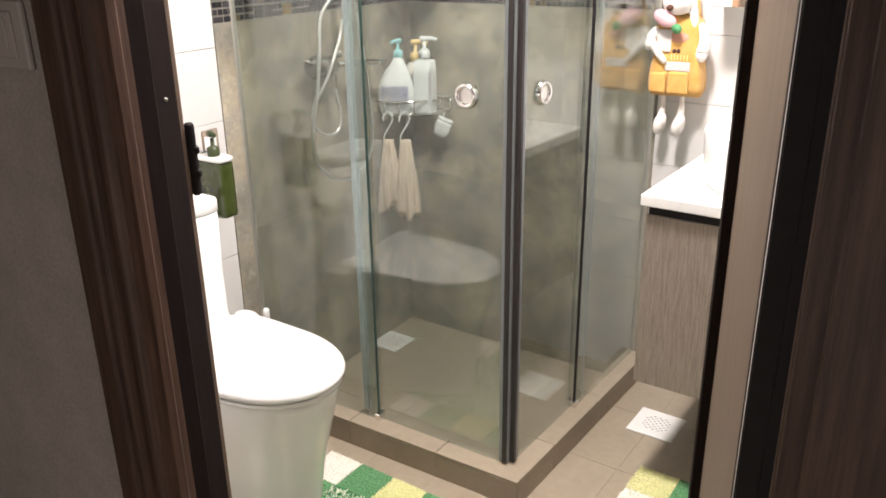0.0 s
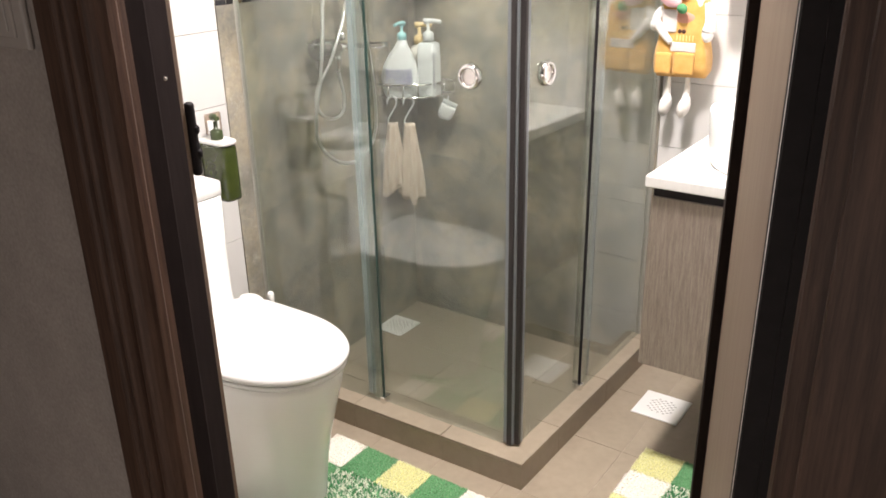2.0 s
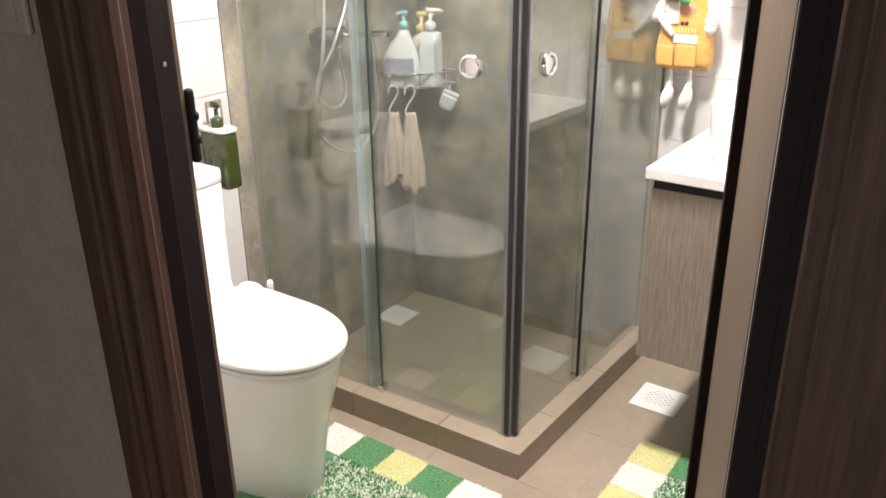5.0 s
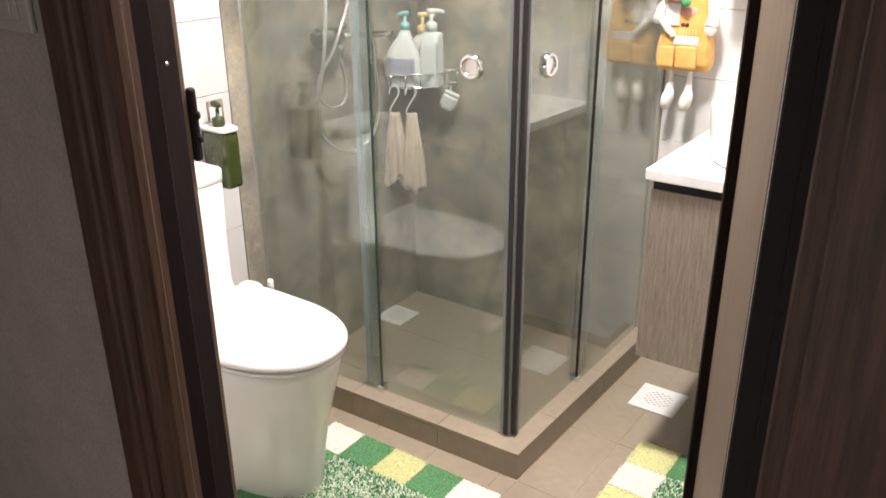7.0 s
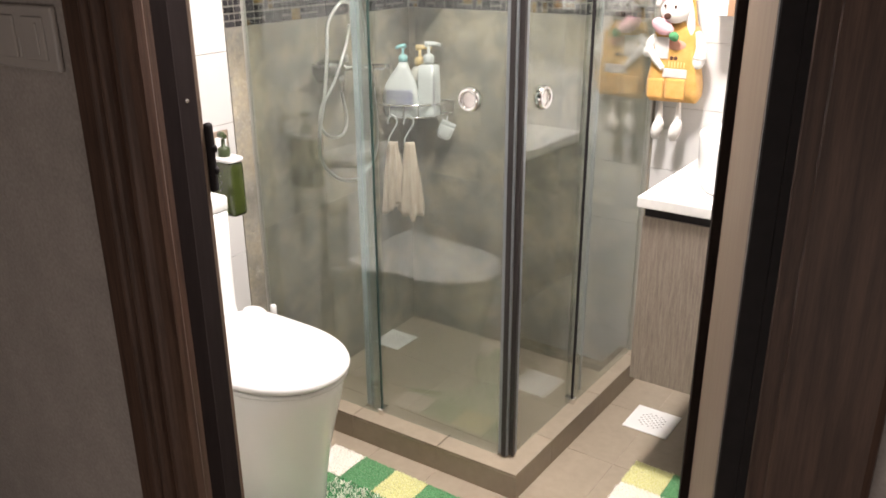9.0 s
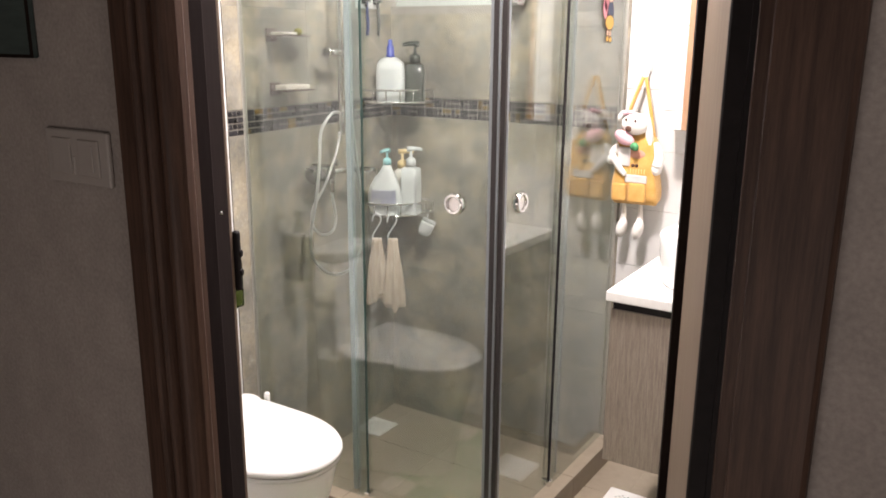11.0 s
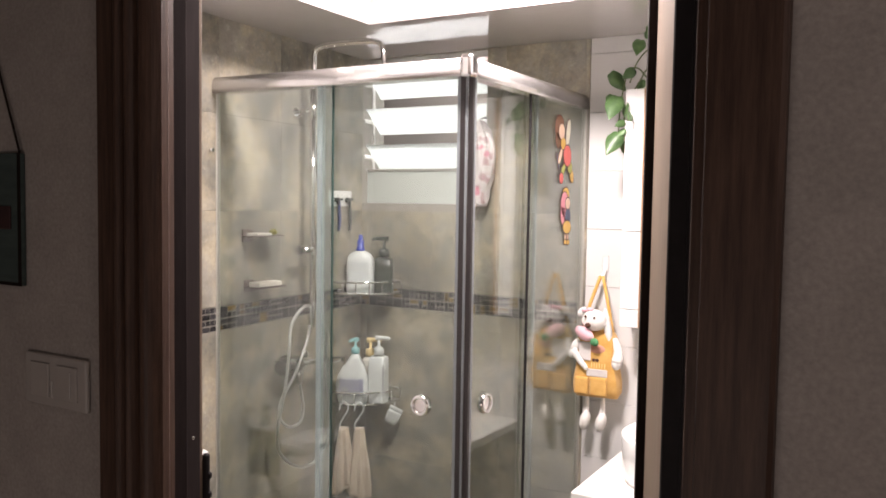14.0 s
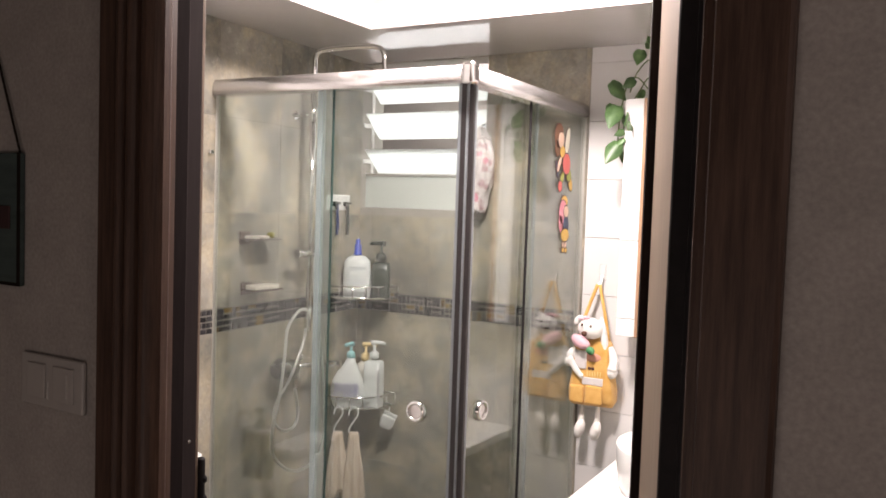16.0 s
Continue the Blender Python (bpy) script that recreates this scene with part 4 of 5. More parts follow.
ob, body = bottle("pump_bottle", "tall square white bottle with a white pump", c, SHOWER_Z1, 0.034, 0.030, 0.186, WHITE_BOTTLE, 6.0, VIEW - 0.35, 0.95)
label_plate(body, c, 0.034, 0.030, SHOWER_Z1 + 0.03, SHOWER_Z1 + 0.15, GREY_LABEL, 6.0, VIEW - 0.35, 0.55, 1.1, 1.015, "narrow grey label")
pump(ob, c, SHOWER_Z1 + 0.186, WHITE_BOTTLE, 1.35, VIEW, "white pump")
# upper caddy
c = (0.030, 1.722)
ob, body = bottle("lotion_bottle", "broad white lotion bottle with a blue cap", c, SHOWER_Z2, 0.053, 0.030, 0.165, WHITE_BOTTLE, 3.0, VIEW, 0.84)
for k, z in enumerate((0.115, 0.103, 0.082, 0.070, 0.055, 0.043)):
    label_plate(body, c, 0.053, 0.030, SHOWER_Z2 + z, SHOWER_Z2 + z + 0.004, INK, 3.0, VIEW, -0.6, (0.5, 0.3, 0.15)[k % 3], 1.012, "faded printed bar")
cap = lathe(bmesh.new(), [(0.014, SHOWER_Z2 + 0.162), (0.0165, SHOWER_Z2 + 0.164), (0.0165, SHOWER_Z2 + 0.170), (0.0140, SHOWER_Z2 + 0.172), (0.0135, SHOWER_Z2 + 0.200), (0.0115, SHOWER_Z2 + 0.204), (0.0085, SHOWER_Z2 + 0.206), (0.0080, SHOWER_Z2 + 0.222), (0.0055, SHOWER_Z2 + 0.225)], *c, 24)
part("cap", cap, BLUE, ob, "blue flip cap")
c = (0.105, 1.772)
ob, body = bottle("pump_bottle", "square charcoal bottle with a black pump", c, SHOWER_Z2, 0.036, 0.032, 0.142, CHARCOAL, 5.0, VIEW, 0.94)
pump(ob, c, SHOWER_Z2 + 0.141, CHARCOAL, 1.45, VIEW + 3.0, "black pump")

# hooks, bath nets and brush hanging from the lower caddy
NET = mat("bath_net", (0.72, 0.60, 0.49), rough=0.8, colour2=(0.55, 0.43, 0.33), scale=40, stretch=(3, 3, 0.5), bump=0.7, bump_scale=220, sheen=0.3)
CXc, CYc, RC = wall_x(Y_BACK) + 0.008, Y_BACK - 0.008, 0.195
for k, (ang, lab) in enumerate(((1.235, "cream"), (0.945, "pinkish cream"))):
    px, py = CXc + (RC) * math.cos(ang), CYc - (RC) * math.sin(ang)
    tx, ty = -math.sin(ang), -math.cos(ang)
    hk = thing("s_hook", "white plastic S-hook on the caddy rim", "hook", (px, py, 0.82), group="hooks on the caddy rim")
    P = lambda u, z: (px + 0.006 * math.cos(ang) + u * -tx, py - 0.006 * math.sin(ang) + u * -ty, z)
    pts = smooth_path([P(-0.020, 0.800), P(-0.017, 0.818), P(-0.004, 0.832), P(0.010, 0.824), P(0.014, 0.803), P(-0.002, 0.775), P(-0.018, 0.746), P(-0.013, 0.726), P(0.004, 0.722), P(0.014, 0.738)], 6)
    part("wire", tube(bmesh.new(), pts, 0.003, 8), WHITE_BOTTLE, hk)
    net = thing("bath_net", f"{lab} mesh bath net gathered on a hook", "bath net", (px, py, 0.745), group="bath nets on hooks")
    b_m = bmesh.new()
    rows = []
    H = 0.262 if k else 0.240
    for j in range(19):
        t = j / 18
        w = 0.016 + 0.010 * min(1, t * 1.7) + 0.017 * t
        row = []
        for i in range(44):
            a = 2 * math.pi * i / 44
            fold = 1 + 0.16 * math.sin(7 * a + 3 * k + 1.5 * t) * (0.4 + t) + 0.09 * math.sin(13 * a + k)
            u, v = w * fold * math.cos(a), 0.5 * w * fold * math.sin(a)
            rag = 0.020 * math.sin(2 * a + k * 2) * t ** 3 + 0.008 * math.sin(7 * a + k) * t ** 3
            x = px + 0.012 * math.cos(ang) + u * -tx + v * math.cos(ang)
            y = py - 0.012 * math.sin(ang) + u * -ty - v * math.sin(ang)
            row.append((x, y, 0.737 - H * t + rag))
        rows.append(row)
    part("mesh", loft(b_m, rows), NET, net)
br_ = thing("scrub_brush", "pale grey plastic scrub brush hanging from the caddy", "brush", (0.150, 1.784, 0.772))
M_BR = Matrix.Translation((0.150, 1.784, 0.772)) @ Matrix.Rotation(VIEW, 4, "Z") @ Matrix.Rotation(0.42, 4, "Y")
b_m = bmesh.new()
loft(b_m, [super_ring(0, 0, 0.028 * k, 0.012 * k, z, 3.5) for z, k in ((-0.036, 0.55), (-0.032, 0.78), (-0.018, 0.98), (0.006, 1.0), (0.014, 0.96))])
b_m.transform(M_BR)
part("head", b_m, mat("pale_plastic", (0.55, 0.56, 0.55), rough=0.4, var=0.1, scale=40), br_)
for k in range(8):
    u = -0.023 + 0.0066 * k
    b_m = tube(bmesh.new(), [(u, 0, 0.013), (u * 1.05, 0.001, 0.030)], 0.0030, 6)
    b_m.transform(M_BR)
    part("bristle_tuft", b_m, WHITE_BOTTLE, br_)
part("loop", tube(bmesh.new(), smooth_path([(0.148, 1.785, 0.785), (0.146, 1.795, 0.806), (0.143, 1.805, 0.821)], 5), 0.0025, 6), WHITE_BOTTLE, br_)

# soap dishes on the side wall
BRONZE = mat("brown_metal", (0.16, 0.12, 0.10), rough=0.4, metal=0.3, var=0.2, scale=30)
SOAP = mat("soap", (0.80, 0.74, 0.66), rough=0.5, var=0.08, scale=30)
for k, z in enumerate((1.478, 1.312)):
    y0 = 1.155 if k == 0 else 1.165
    wx = wall_x(y0)
    sd = thing("soap_dish", "small brown soap dish fixed to the stone wall", "soap dish", (wx, y0, z), group="soap dishes on the wall")
    part("wall_plate", one(wx + 0.004, wx + 0.012, y0 - 0.022, y0 + 0.024, z - 0.02, z + 0.022, 0.003), BRONZE, sd, "square brown wall plate")
    part("arm", one(wx + 0.012, wx + 0.03, y0 - 0.004, y0 + 0.012, z - 0.010, z - 0.004, 0.001, 1), BRONZE, sd)
    part("tray", one(wx + 0.012, wx + 0.085, y0 - 0.03, y0 + 0.10, z - 0.004, z + 0.001, 0.002), BRONZE, sd, "flat brown tray")
    so = thing("soap_bar", "worn cream soap bar lying on the dish", "soap", (wx + 0.05, y0 + 0.02, z + 0.001), group="soap bars")
    b_m = one(wx + 0.03, wx + 0.078, y0 - 0.025, y0 + (0.045 if k == 0 else 0.085), z + 0.001, z + (0.010 if k == 0 else 0.016), 0.004, 3)
    part("bar", b_m, SOAP, so)
wx = wall_x(1.23)
sp = thing("scrub_ball", "small yellow-green scrub ball on the soap dish", "sponge", (wx + 0.05, 1.235, 1.479))
part("ball", blob(bmesh.new(), (wx + 0.055, 1.232, 1.489), (0.013, 0.013, 0.0105), wob=0.002), mat("olive_sponge", (0.30, 0.28, 0.05), rough=0.9, var=0.4, scale=90, bump=0.6, bump_scale=300), sp)

# razor rack
NAVYH = mat("navy_handle", (0.03, 0.05, 0.16), rough=0.4, var=0.3, scale=60)
wx = wall_x(1.69) + 0.005
rk = thing("razor_rack", "white wall plate with two black hooks holding razors", "razor holder", (wx, 1.69, 1.574))
part("plate", one(wx, wx + 0.006, 1.606, 1.752, 1.575, 1.634, 0.003), PLASTIC, rk, "white glossy plate")
for k, y in enumerate((1.650, 1.716)):
    hk = part("hook", one(wx + 0.006, wx + 0.022, y - 0.010, y + 0.010, 1.590, 1.608, 0.004, 2), BLACK, rk, "black hook")
    part("finger", one(wx + 0.018, wx + 0.024, y - 0.008, y + 0.008, 1.578, 1.60, 0.002, 1), BLACK, hk)
    rz = thing("razor", "dark razor hanging from the wall rack", "razor", (wx + 0.02, y, 1.50), group="razors on the rack")
    part("handle", tube(bmesh.new(), smooth_path([(wx + 0.022, y + 0.004, 1.596), (wx + 0.020, y + 0.006, 1.56), (wx + 0.022, y + 0.007, 1.52), (wx + 0.018, y + 0.008, 1.482)], 6), 0.0048, 8, taper=lambda t: 0.8 + 0.5 * math.sin(2.6 * t)), (NAVYH if k == 0 else CHARCOAL), rz, "slim ribbed handle")
    part("head", one(wx + 0.012, wx + 0.026, y - 0.016, y + 0.022, 1.597, 1.606, 0.002, 1), CHARCOAL, rz)

# screw knob on the stone strip
part("peg", tube(bmesh.new(), [(wall_x(0.99) + 0.004, 0.99, 1.745), (wall_x(0.99) + 0.020, 0.99, 1.745)], 0.006, 14), CHROME, tagged(thing("towel_peg", "small steel peg on the stone strip", "peg", (wall_x(0.99), 0.99, 1.745)))).name = "peg_body"

# shower cap hanging beside the window
CAPM = mat("floral_film", (0.66, 0.60, 0.60), rough=0.3, var=0.08, scale=20, bump=0.5, bump_scale=45)
n_, l_ = CAPM.node_tree.nodes, CAPM.node_tree.links
base_ = n_["Principled BSDF"].inputs["Base Color"].links[0].from_socket
pos_ = n_.new("ShaderNodeNewGeometry")
for scale, edge, soft_, colour in ((26.0, 0.30, 0.38, (0.40, 0.24, 0.26)), (19.0, 0.22, 0.30, (0.60, 0.17, 0.26)), (70.0, 0.20, 0.30, (0.50, 0.36, 0.34))):
    # printed blossoms: ragged dots in two sizes
    wob = n_.new("ShaderNodeTexNoise")
    wob.inputs["Scale"].default_value = scale * 3
    sh_ = n_.new("ShaderNodeVectorMath")
    sh_.operation, sh_.inputs[1].default_value = "MULTIPLY_ADD", (0.022, 0.022, 0.022)
    l_.new(pos_.outputs["Position"], wob.inputs["Vector"])
    l_.new(wob.outputs["Color"], sh_.inputs[0])
    l_.new(pos_.outputs["Position"], sh_.inputs[2])
    vo_ = n_.new("ShaderNodeTexVoronoi")
    vo_.inputs["Scale"].default_value = scale
    l_.new(sh_.outputs[0], vo_.inputs["Vector"])
    mr_ = n_.new("ShaderNodeMapRange")
    mr_.inputs["From Min"].default_value, mr_.inputs["From Max"].default_value = edge, soft_
    mr_.inputs["To Min"].default_value, mr_.inputs["To Max"].default_value = 0.85, 0.0
    l_.new(vo_.outputs["Distance"], mr_.inputs["Value"])
    mix_ = n_.new("ShaderNodeMix")
    mix_.data_type = "RGBA"
    l_.new(mr_.outputs[0], mix_.inputs[0])
    l_.new(base_, mix_.inputs[6])
    mix_.inputs[7].default_value = (*colour, 1)
    base_ = mix_.outputs[2]
l_.new(base_, n_["Principled BSDF"].inputs["Base Color"])
cap = thing("shower_bonnet", "crumpled white shower cap with pink flower print hanging by the window", "shower cap", (0.51, 1.80, 1.59))
b_m = bmesh.new()
rows = []
spine = smooth_path([(0.499, 0.014, 1.888), (0.511, 0.029, 1.845), (0.513, 0.045, 1.785), (0.513, 0.044, 1.730), (0.515, 0.037, 1.685), (0.508, 0.028, 1.640), (0.505, 0.030, 1.605), (0.505, 0.024, 1.588)], 5)
for j, (cx, w, z) in enumerate(spine):
    row = []
    for i in range(56):
        a = 2 * math.pi * i / 56
        f = 1 + 0.09 * math.sin(5 * a + 0.22 * j) + 0.07 * math.sin(9 * a - 0.3 * j) + 0.05 * math.sin(16 * a + 0.5 * j)
        row.append((cx + w * f * math.cos(a), 1.797 + (0.012 + 0.5 * w) * f * math.sin(a), z + 0.006 * math.sin(4 * a + 0.4 * j)))
    rows.append(row)
film = part("film", loft(b_m, rows), CAPM, cap)
band_ = [(0.511 + 0.030 * math.cos(a), 1.797 + 0.027 * math.sin(a), 1.852 + 0.004 * math.sin(5 * a)) for a in (2 * math.pi * k / 24 for k in range(25))]
part("gathered_edge", tube(bmesh.new(), band_, 0.004, 8), CAPM, cap, "gathered elastic edge")
part("hook_stem", tube(bmesh.new(), [(0.503, 1.836, 1.905), (0.502, 1.805, 1.900), (0.500, 1.798, 1.880)], 0.0035, 8), PLASTIC, cap)

# flat stickers on the shower glass, as plain coloured shapes
STX = GX + 0.0225


def flat(parent, name, y, z, ry, rz, m, lift=0.0, rot=0.0):
    b_m = bmesh.new()
    ring = []
    for k in range(24):
        a = 2 * math.pi * k / 24
        u, v = ry * math.cos(a), rz * math.sin(a)
        ring.append((y + u * math.cos(rot) - v * math.sin(rot), z + u * math.sin(rot) + v * math.cos(rot)))
    x0 = STX + lift
    lo = [b_m.verts.new((x0, p, q)) for p, q in ring]
    hi = [b_m.verts.new((x0 + 0.0008, p, q)) for p, q in ring]
    b_m.faces.new(hi)
    b_m.faces.new(lo[::-1])
    for k in range(24):
        b_m.faces.new((lo[k], lo[(k + 1) % 24], hi[(k + 1) % 24], hi[k]))
    return part(name, b_m, m, parent)


OUTLINE = mat("dark_outline_print", (0.09, 0.03, 0.025), rough=0.5, var=0.1, scale=30)
BROWNP = mat("brown_print", (0.24, 0.12, 0.07), rough=0.5, var=0.1, scale=30)
CORAL = mat("coral_print", (0.78, 0.16, 0.14), rough=0.5, var=0.08, scale=30)
PEACH = mat("peach_print", (0.78, 0.56, 0.42), rough=0.5, var=0.05, scale=30)
CREAMP = mat("cream_print", (0.80, 0.77, 0.62), rough=0.5, var=0.05, scale=30)
GOLDP = mat("gold_print", (0.75, 0.47, 0.10), rough=0.5, var=0.1, scale=30)
PINKP = mat("pink_hair_print", (0.78, 0.30, 0.36), rough=0.5, var=0.08, scale=30)
NAVYP = mat("navy_print", (0.05, 0.07, 0.14), rough=0.5, var=0.1, scale=30)
OLIVEP = mat("green_print", (0.42, 0.44, 0.09), rough=0.5, var=0.1, scale=30)
s1 = thing("glass_sticker", "red and brown cut-out sticker on the shower glass", "sticker", (STX, 1.66, 1.77), group="stickers on the glass")
for a in (("wing", 1.700, 1.823, 0.018, 0.048, CREAMP, 0.0, -0.2), ("patch", 1.625, 1.832, 0.040, 0.042, BROWNP, 0.001, 0), ("patch", 1.615, 1.795, 0.020, 0.028, BROWNP, 0.001, 0.2), ("patch", 1.640, 1.822, 0.026, 0.026, PEACH, 0.002, 0), ("patch", 1.655, 1.785, 0.022, 0.020, GOLDP, 0.002, 0.3), ("patch", 1.690, 1.748, 0.034, 0.036, CORAL, 0.003, 0.2), ("limb", 1.635, 1.745, 0.010, 0.030, PEACH, 0.001, -0.5), ("limb", 1.660, 1.700, 0.012, 0.028, OLIVEP, 0.001, -0.6), ("limb", 1.715, 1.712, 0.020, 0.020, OLIVEP, 0.002, 0.2), ("shoe", 1.645, 1.675, 0.016, 0.018, CORAL, 0.002, 0), ("shoe", 1.735, 1.685, 0.015, 0.024, GOLDP, 0.001, 0.4), ("stem", 1.618, 1.728, 0.004, 0.03, NAVYP, 0.0, 0.4)):
    flat(s1, "outline", a[1] - 0.020, a[2] + 0.004, 0.88 * a[3] + 0.0038, 0.92 * a[4] + 0.0038, OUTLINE, a[6], a[7])
    flat(s1, a[0], a[1] - 0.020, a[2] + 0.004, 0.88 * a[3], 0.92 * a[4], a[5], a[6] + 0.0009, a[7])
s2 = thing("glass_sticker", "pink and yellow cut-out sticker on the shower glass", "sticker", (STX, 1.69, 1.56), group="stickers on the glass")
for a in (("patch", 1.692, 1.625, 0.030, 0.022, GOLDP, 0.0, 0), ("patch", 1.682, 1.590, 0.036, 0.045, PINKP, 0.001, 0.1), ("patch", 1.705, 1.595, 0.021, 0.020, PEACH, 0.002, 0), ("patch", 1.665, 1.555, 0.016, 0.03, PINKP, 0.001, 0.2), ("patch", 1.708, 1.552, 0.024, 0.028, NAVYP, 0.002, 0), ("patch", 1.700, 1.518, 0.036, 0.022, GOLDP, 0.003, 0), ("limb", 1.692, 1.488, 0.007, 0.02, PEACH, 0.001, 0), ("limb", 1.712, 1.486, 0.007, 0.02, PEACH, 0.001, 0), ("shoe", 1.690, 1.470, 0.010, 0.008, GOLDP, 0.002, 0), ("shoe", 1.714, 1.468, 0.010, 0.008, GOLDP, 0.002, 0)):
    flat(s2, "outline", a[1] - 0.020, a[2] + 0.004, 0.88 * a[3] + 0.0038, 0.92 * a[4] + 0.0038, OUTLINE, a[6], a[7])
    flat(s2, a[0], a[1] - 0.020, a[2] + 0.004, 0.88 * a[3], 0.92 * a[4], a[5], a[6] + 0.0009, a[7])

# ---- right of the shower ----
hk = thing("adhesive_hook", "clear white adhesive hook on the white tiles", "hook", (0.968, 1.836, 1.36))
part("plate", one(0.957, 0.979, 1.8325, 1.8355, 1.372, 1.425, 0.003, 2), WHITE_TILE, hk, "clear adhesive plate")
part("hook", tube(bmesh.new(), smooth_path([(0.968, 1.832, 1.385), (0.968, 1.822, 1.365), (0.968, 1.812, 1.352), (0.968, 1.803, 1.362)], 5), 0.005, 8), PLASTIC, hk)

FUR = mat("white_plush", (0.80, 0.77, 0.73), rough=0.95, var=0.08, scale=40, bump=0.6, bump_scale=350, sheen=0.4)
ORANGE = mat("orange_felt", (0.66, 0.385, 0.115), rough=0.85, colour2=(0.57, 0.31, 0.07), scale=25, bump=0.4, bump_scale=300, sheen=0.3)
ROSE = mat("pink_plush", (0.78, 0.47, 0.52), rough=0.9, var=0.1, scale=40, bump=0.4, bump_scale=300)
LEAFG = mat("green_felt", (0.10, 0.32, 0.14), rough=0.9, var=0.2, scale=60)
DARKB = mat("dark_brown_felt", (0.10, 0.045, 0.03), rough=0.9, var=0.2, scale=60)
SALMON = mat("salmon_felt", (0.62, 0.30, 0.22), rough=0.9, var=0.1, scale=60)
CLEARW = mat("grey_film", (0.62, 0.58, 0.56), rough=0.25, var=0.1, scale=40)
STRAW = mat("pale_straw", (0.80, 0.62, 0.25), rough=0.8, var=0.2, scale=60)
pouch_bm, straps, toy_bm, legs = bmesh.new(), [], bmesh.new(), []
BX, BY = 0.958, 1.792
# pouch: a soft box, wider below
rows = []
for j in range(13):
    t = j / 12
    z = 1.178 - 0.222 * t
    w = 0.055 + 0.020 * min(1, t * 1.6) + 0.004 * math.sin(3 * math.pi * t)
    d = 0.030 + 0.006 * math.sin(math.pi * t)
    if j in (0, 12):
        w, d = w * 0.93, d * 0.75
    rows.append([(x + 0.002 * math.sin(8 * y * 30), y, z + 0.004 * math.sin(40 * x)) for x, y, _ in super_ring(BX + 0.004 + 0.004 * t, BY, w, d, z, 4.5, 40)])
loft(pouch_bm, rows)
straps.append(tube(bmesh.new(), smooth_path([(BX - 0.045, BY, 1.18), (BX - 0.03, BY, 1.25), (BX + 0.004, BY + 0.012, 1.358)], 6), 0.006, 8))
straps.append(tube(bmesh.new(), smooth_path([(BX + 0.055, BY, 1.17), (BX + 0.040, BY, 1.25), (BX + 0.012, BY + 0.012, 1.358)], 6), 0.006, 8))
blob(toy_bm, (BX + 0.002, BY - 0.030, 1.214), (0.043, 0.034, 0.036), 0, 0.001)
blob(toy_bm, (BX + 0.044, BY - 0.020, 1.190), (0.012, 0.014, 0.066), 0, 0.001, Matrix.Rotation(-0.18, 4, "Y"))
blob(toy_bm, (BX - 0.045, BY - 0.020, 1.235), (0.014, 0.012, 0.020), 0, 0.001, Matrix.Rotation(0.6, 4, "Y"))
blob(toy_bm, (BX - 0.008, BY - 0.066, 1.200), (0.010, 0.007, 0.009), 4)
blob(toy_bm, (BX - 0.030, BY - 0.042, 1.247), (0.012, 0.008, 0.007), 2)
blob(toy_bm, (BX - 0.010, BY - 0.042, 1.250), (0.012, 0.008, 0.007), 2)
blob(toy_bm, (BX - 0.024, BY - 0.052, 1.170), (0.036, 0.018, 0.021), 2, 0.003, Matrix.Rotation(0.5, 4, "Y"))
blob(toy_bm, (BX + 0.012, BY - 0.055, 1.143), (0.014, 0.012, 0.014), 3, 0.003)
blob(toy_bm, (BX + 0.012, BY - 0.030, 1.118), (0.036, 0.008, 0.018), 5, 0.001)
blob(toy_bm, (BX - 0.064, BY - 0.022, 1.120), (0.016, 0.013, 0.030), 0, 0.002, Matrix.Rotation(0.5, 4, "Y"))
blob(toy_bm, (BX - 0.074, BY - 0.026, 1.094), (0.013, 0.012, 0.016), 0, 0.002)
for k in range(7):
    t = k / 6
    blob(toy_bm, (BX - 0.062 + 0.040 * t, BY - 0.040, 1.100 - 0.045 * t), (0.014 - 0.006 * t, 0.008, 0.016 - 0.006 * t), 0, 0.003, seg=12)
box(toy_bm, BX - 0.048, BX - 0.006, BY - 0.041, BY - 0.034, 1.078, 1.140, 0.003, 1, 6)
for dx, dz in ((-0.018, 1.228), (0.012, 1.226)):
    blob(toy_bm, (BX + dx, BY - 0.063, dz), (0.004, 0.003, 0.005), 4, seg=10)
box(toy_bm, BX - 0.02, BX + 0.052, BY - 0.0375, BY - 0.033, 1.026, 1.052, 0.002, 1, 6)
for k in range(6):
    box(toy_bm, BX - 0.004 + 0.009 * k, BX - 0.001 + 0.009 * k, BY - 0.0372, BY - 0.033, 1.056, 1.072, 0, 1, 7)
tube(toy_bm, smooth_path([(BX + 0.062, BY - 0.01, 1.155), (BX + 0.080, BY - 0.015, 1.115), (BX + 0.078, BY - 0.02, 1.080)], 5), 0.016, 12, 0, lambda t: 0.7 + 0.5 * t)
blob(toy_bm, (BX + 0.077, BY - 0.02, 1.075), (0.018, 0.017, 0.022), 0, 0.001)
blob(toy_bm, (BX + 0.004, BY - 0.036, 1.082), (0.006, 0.003, 0.006), 4)
blob(toy_bm, (BX + 0.016, BY - 0.036, 1.082), (0.006, 0.003, 0.006), 4)
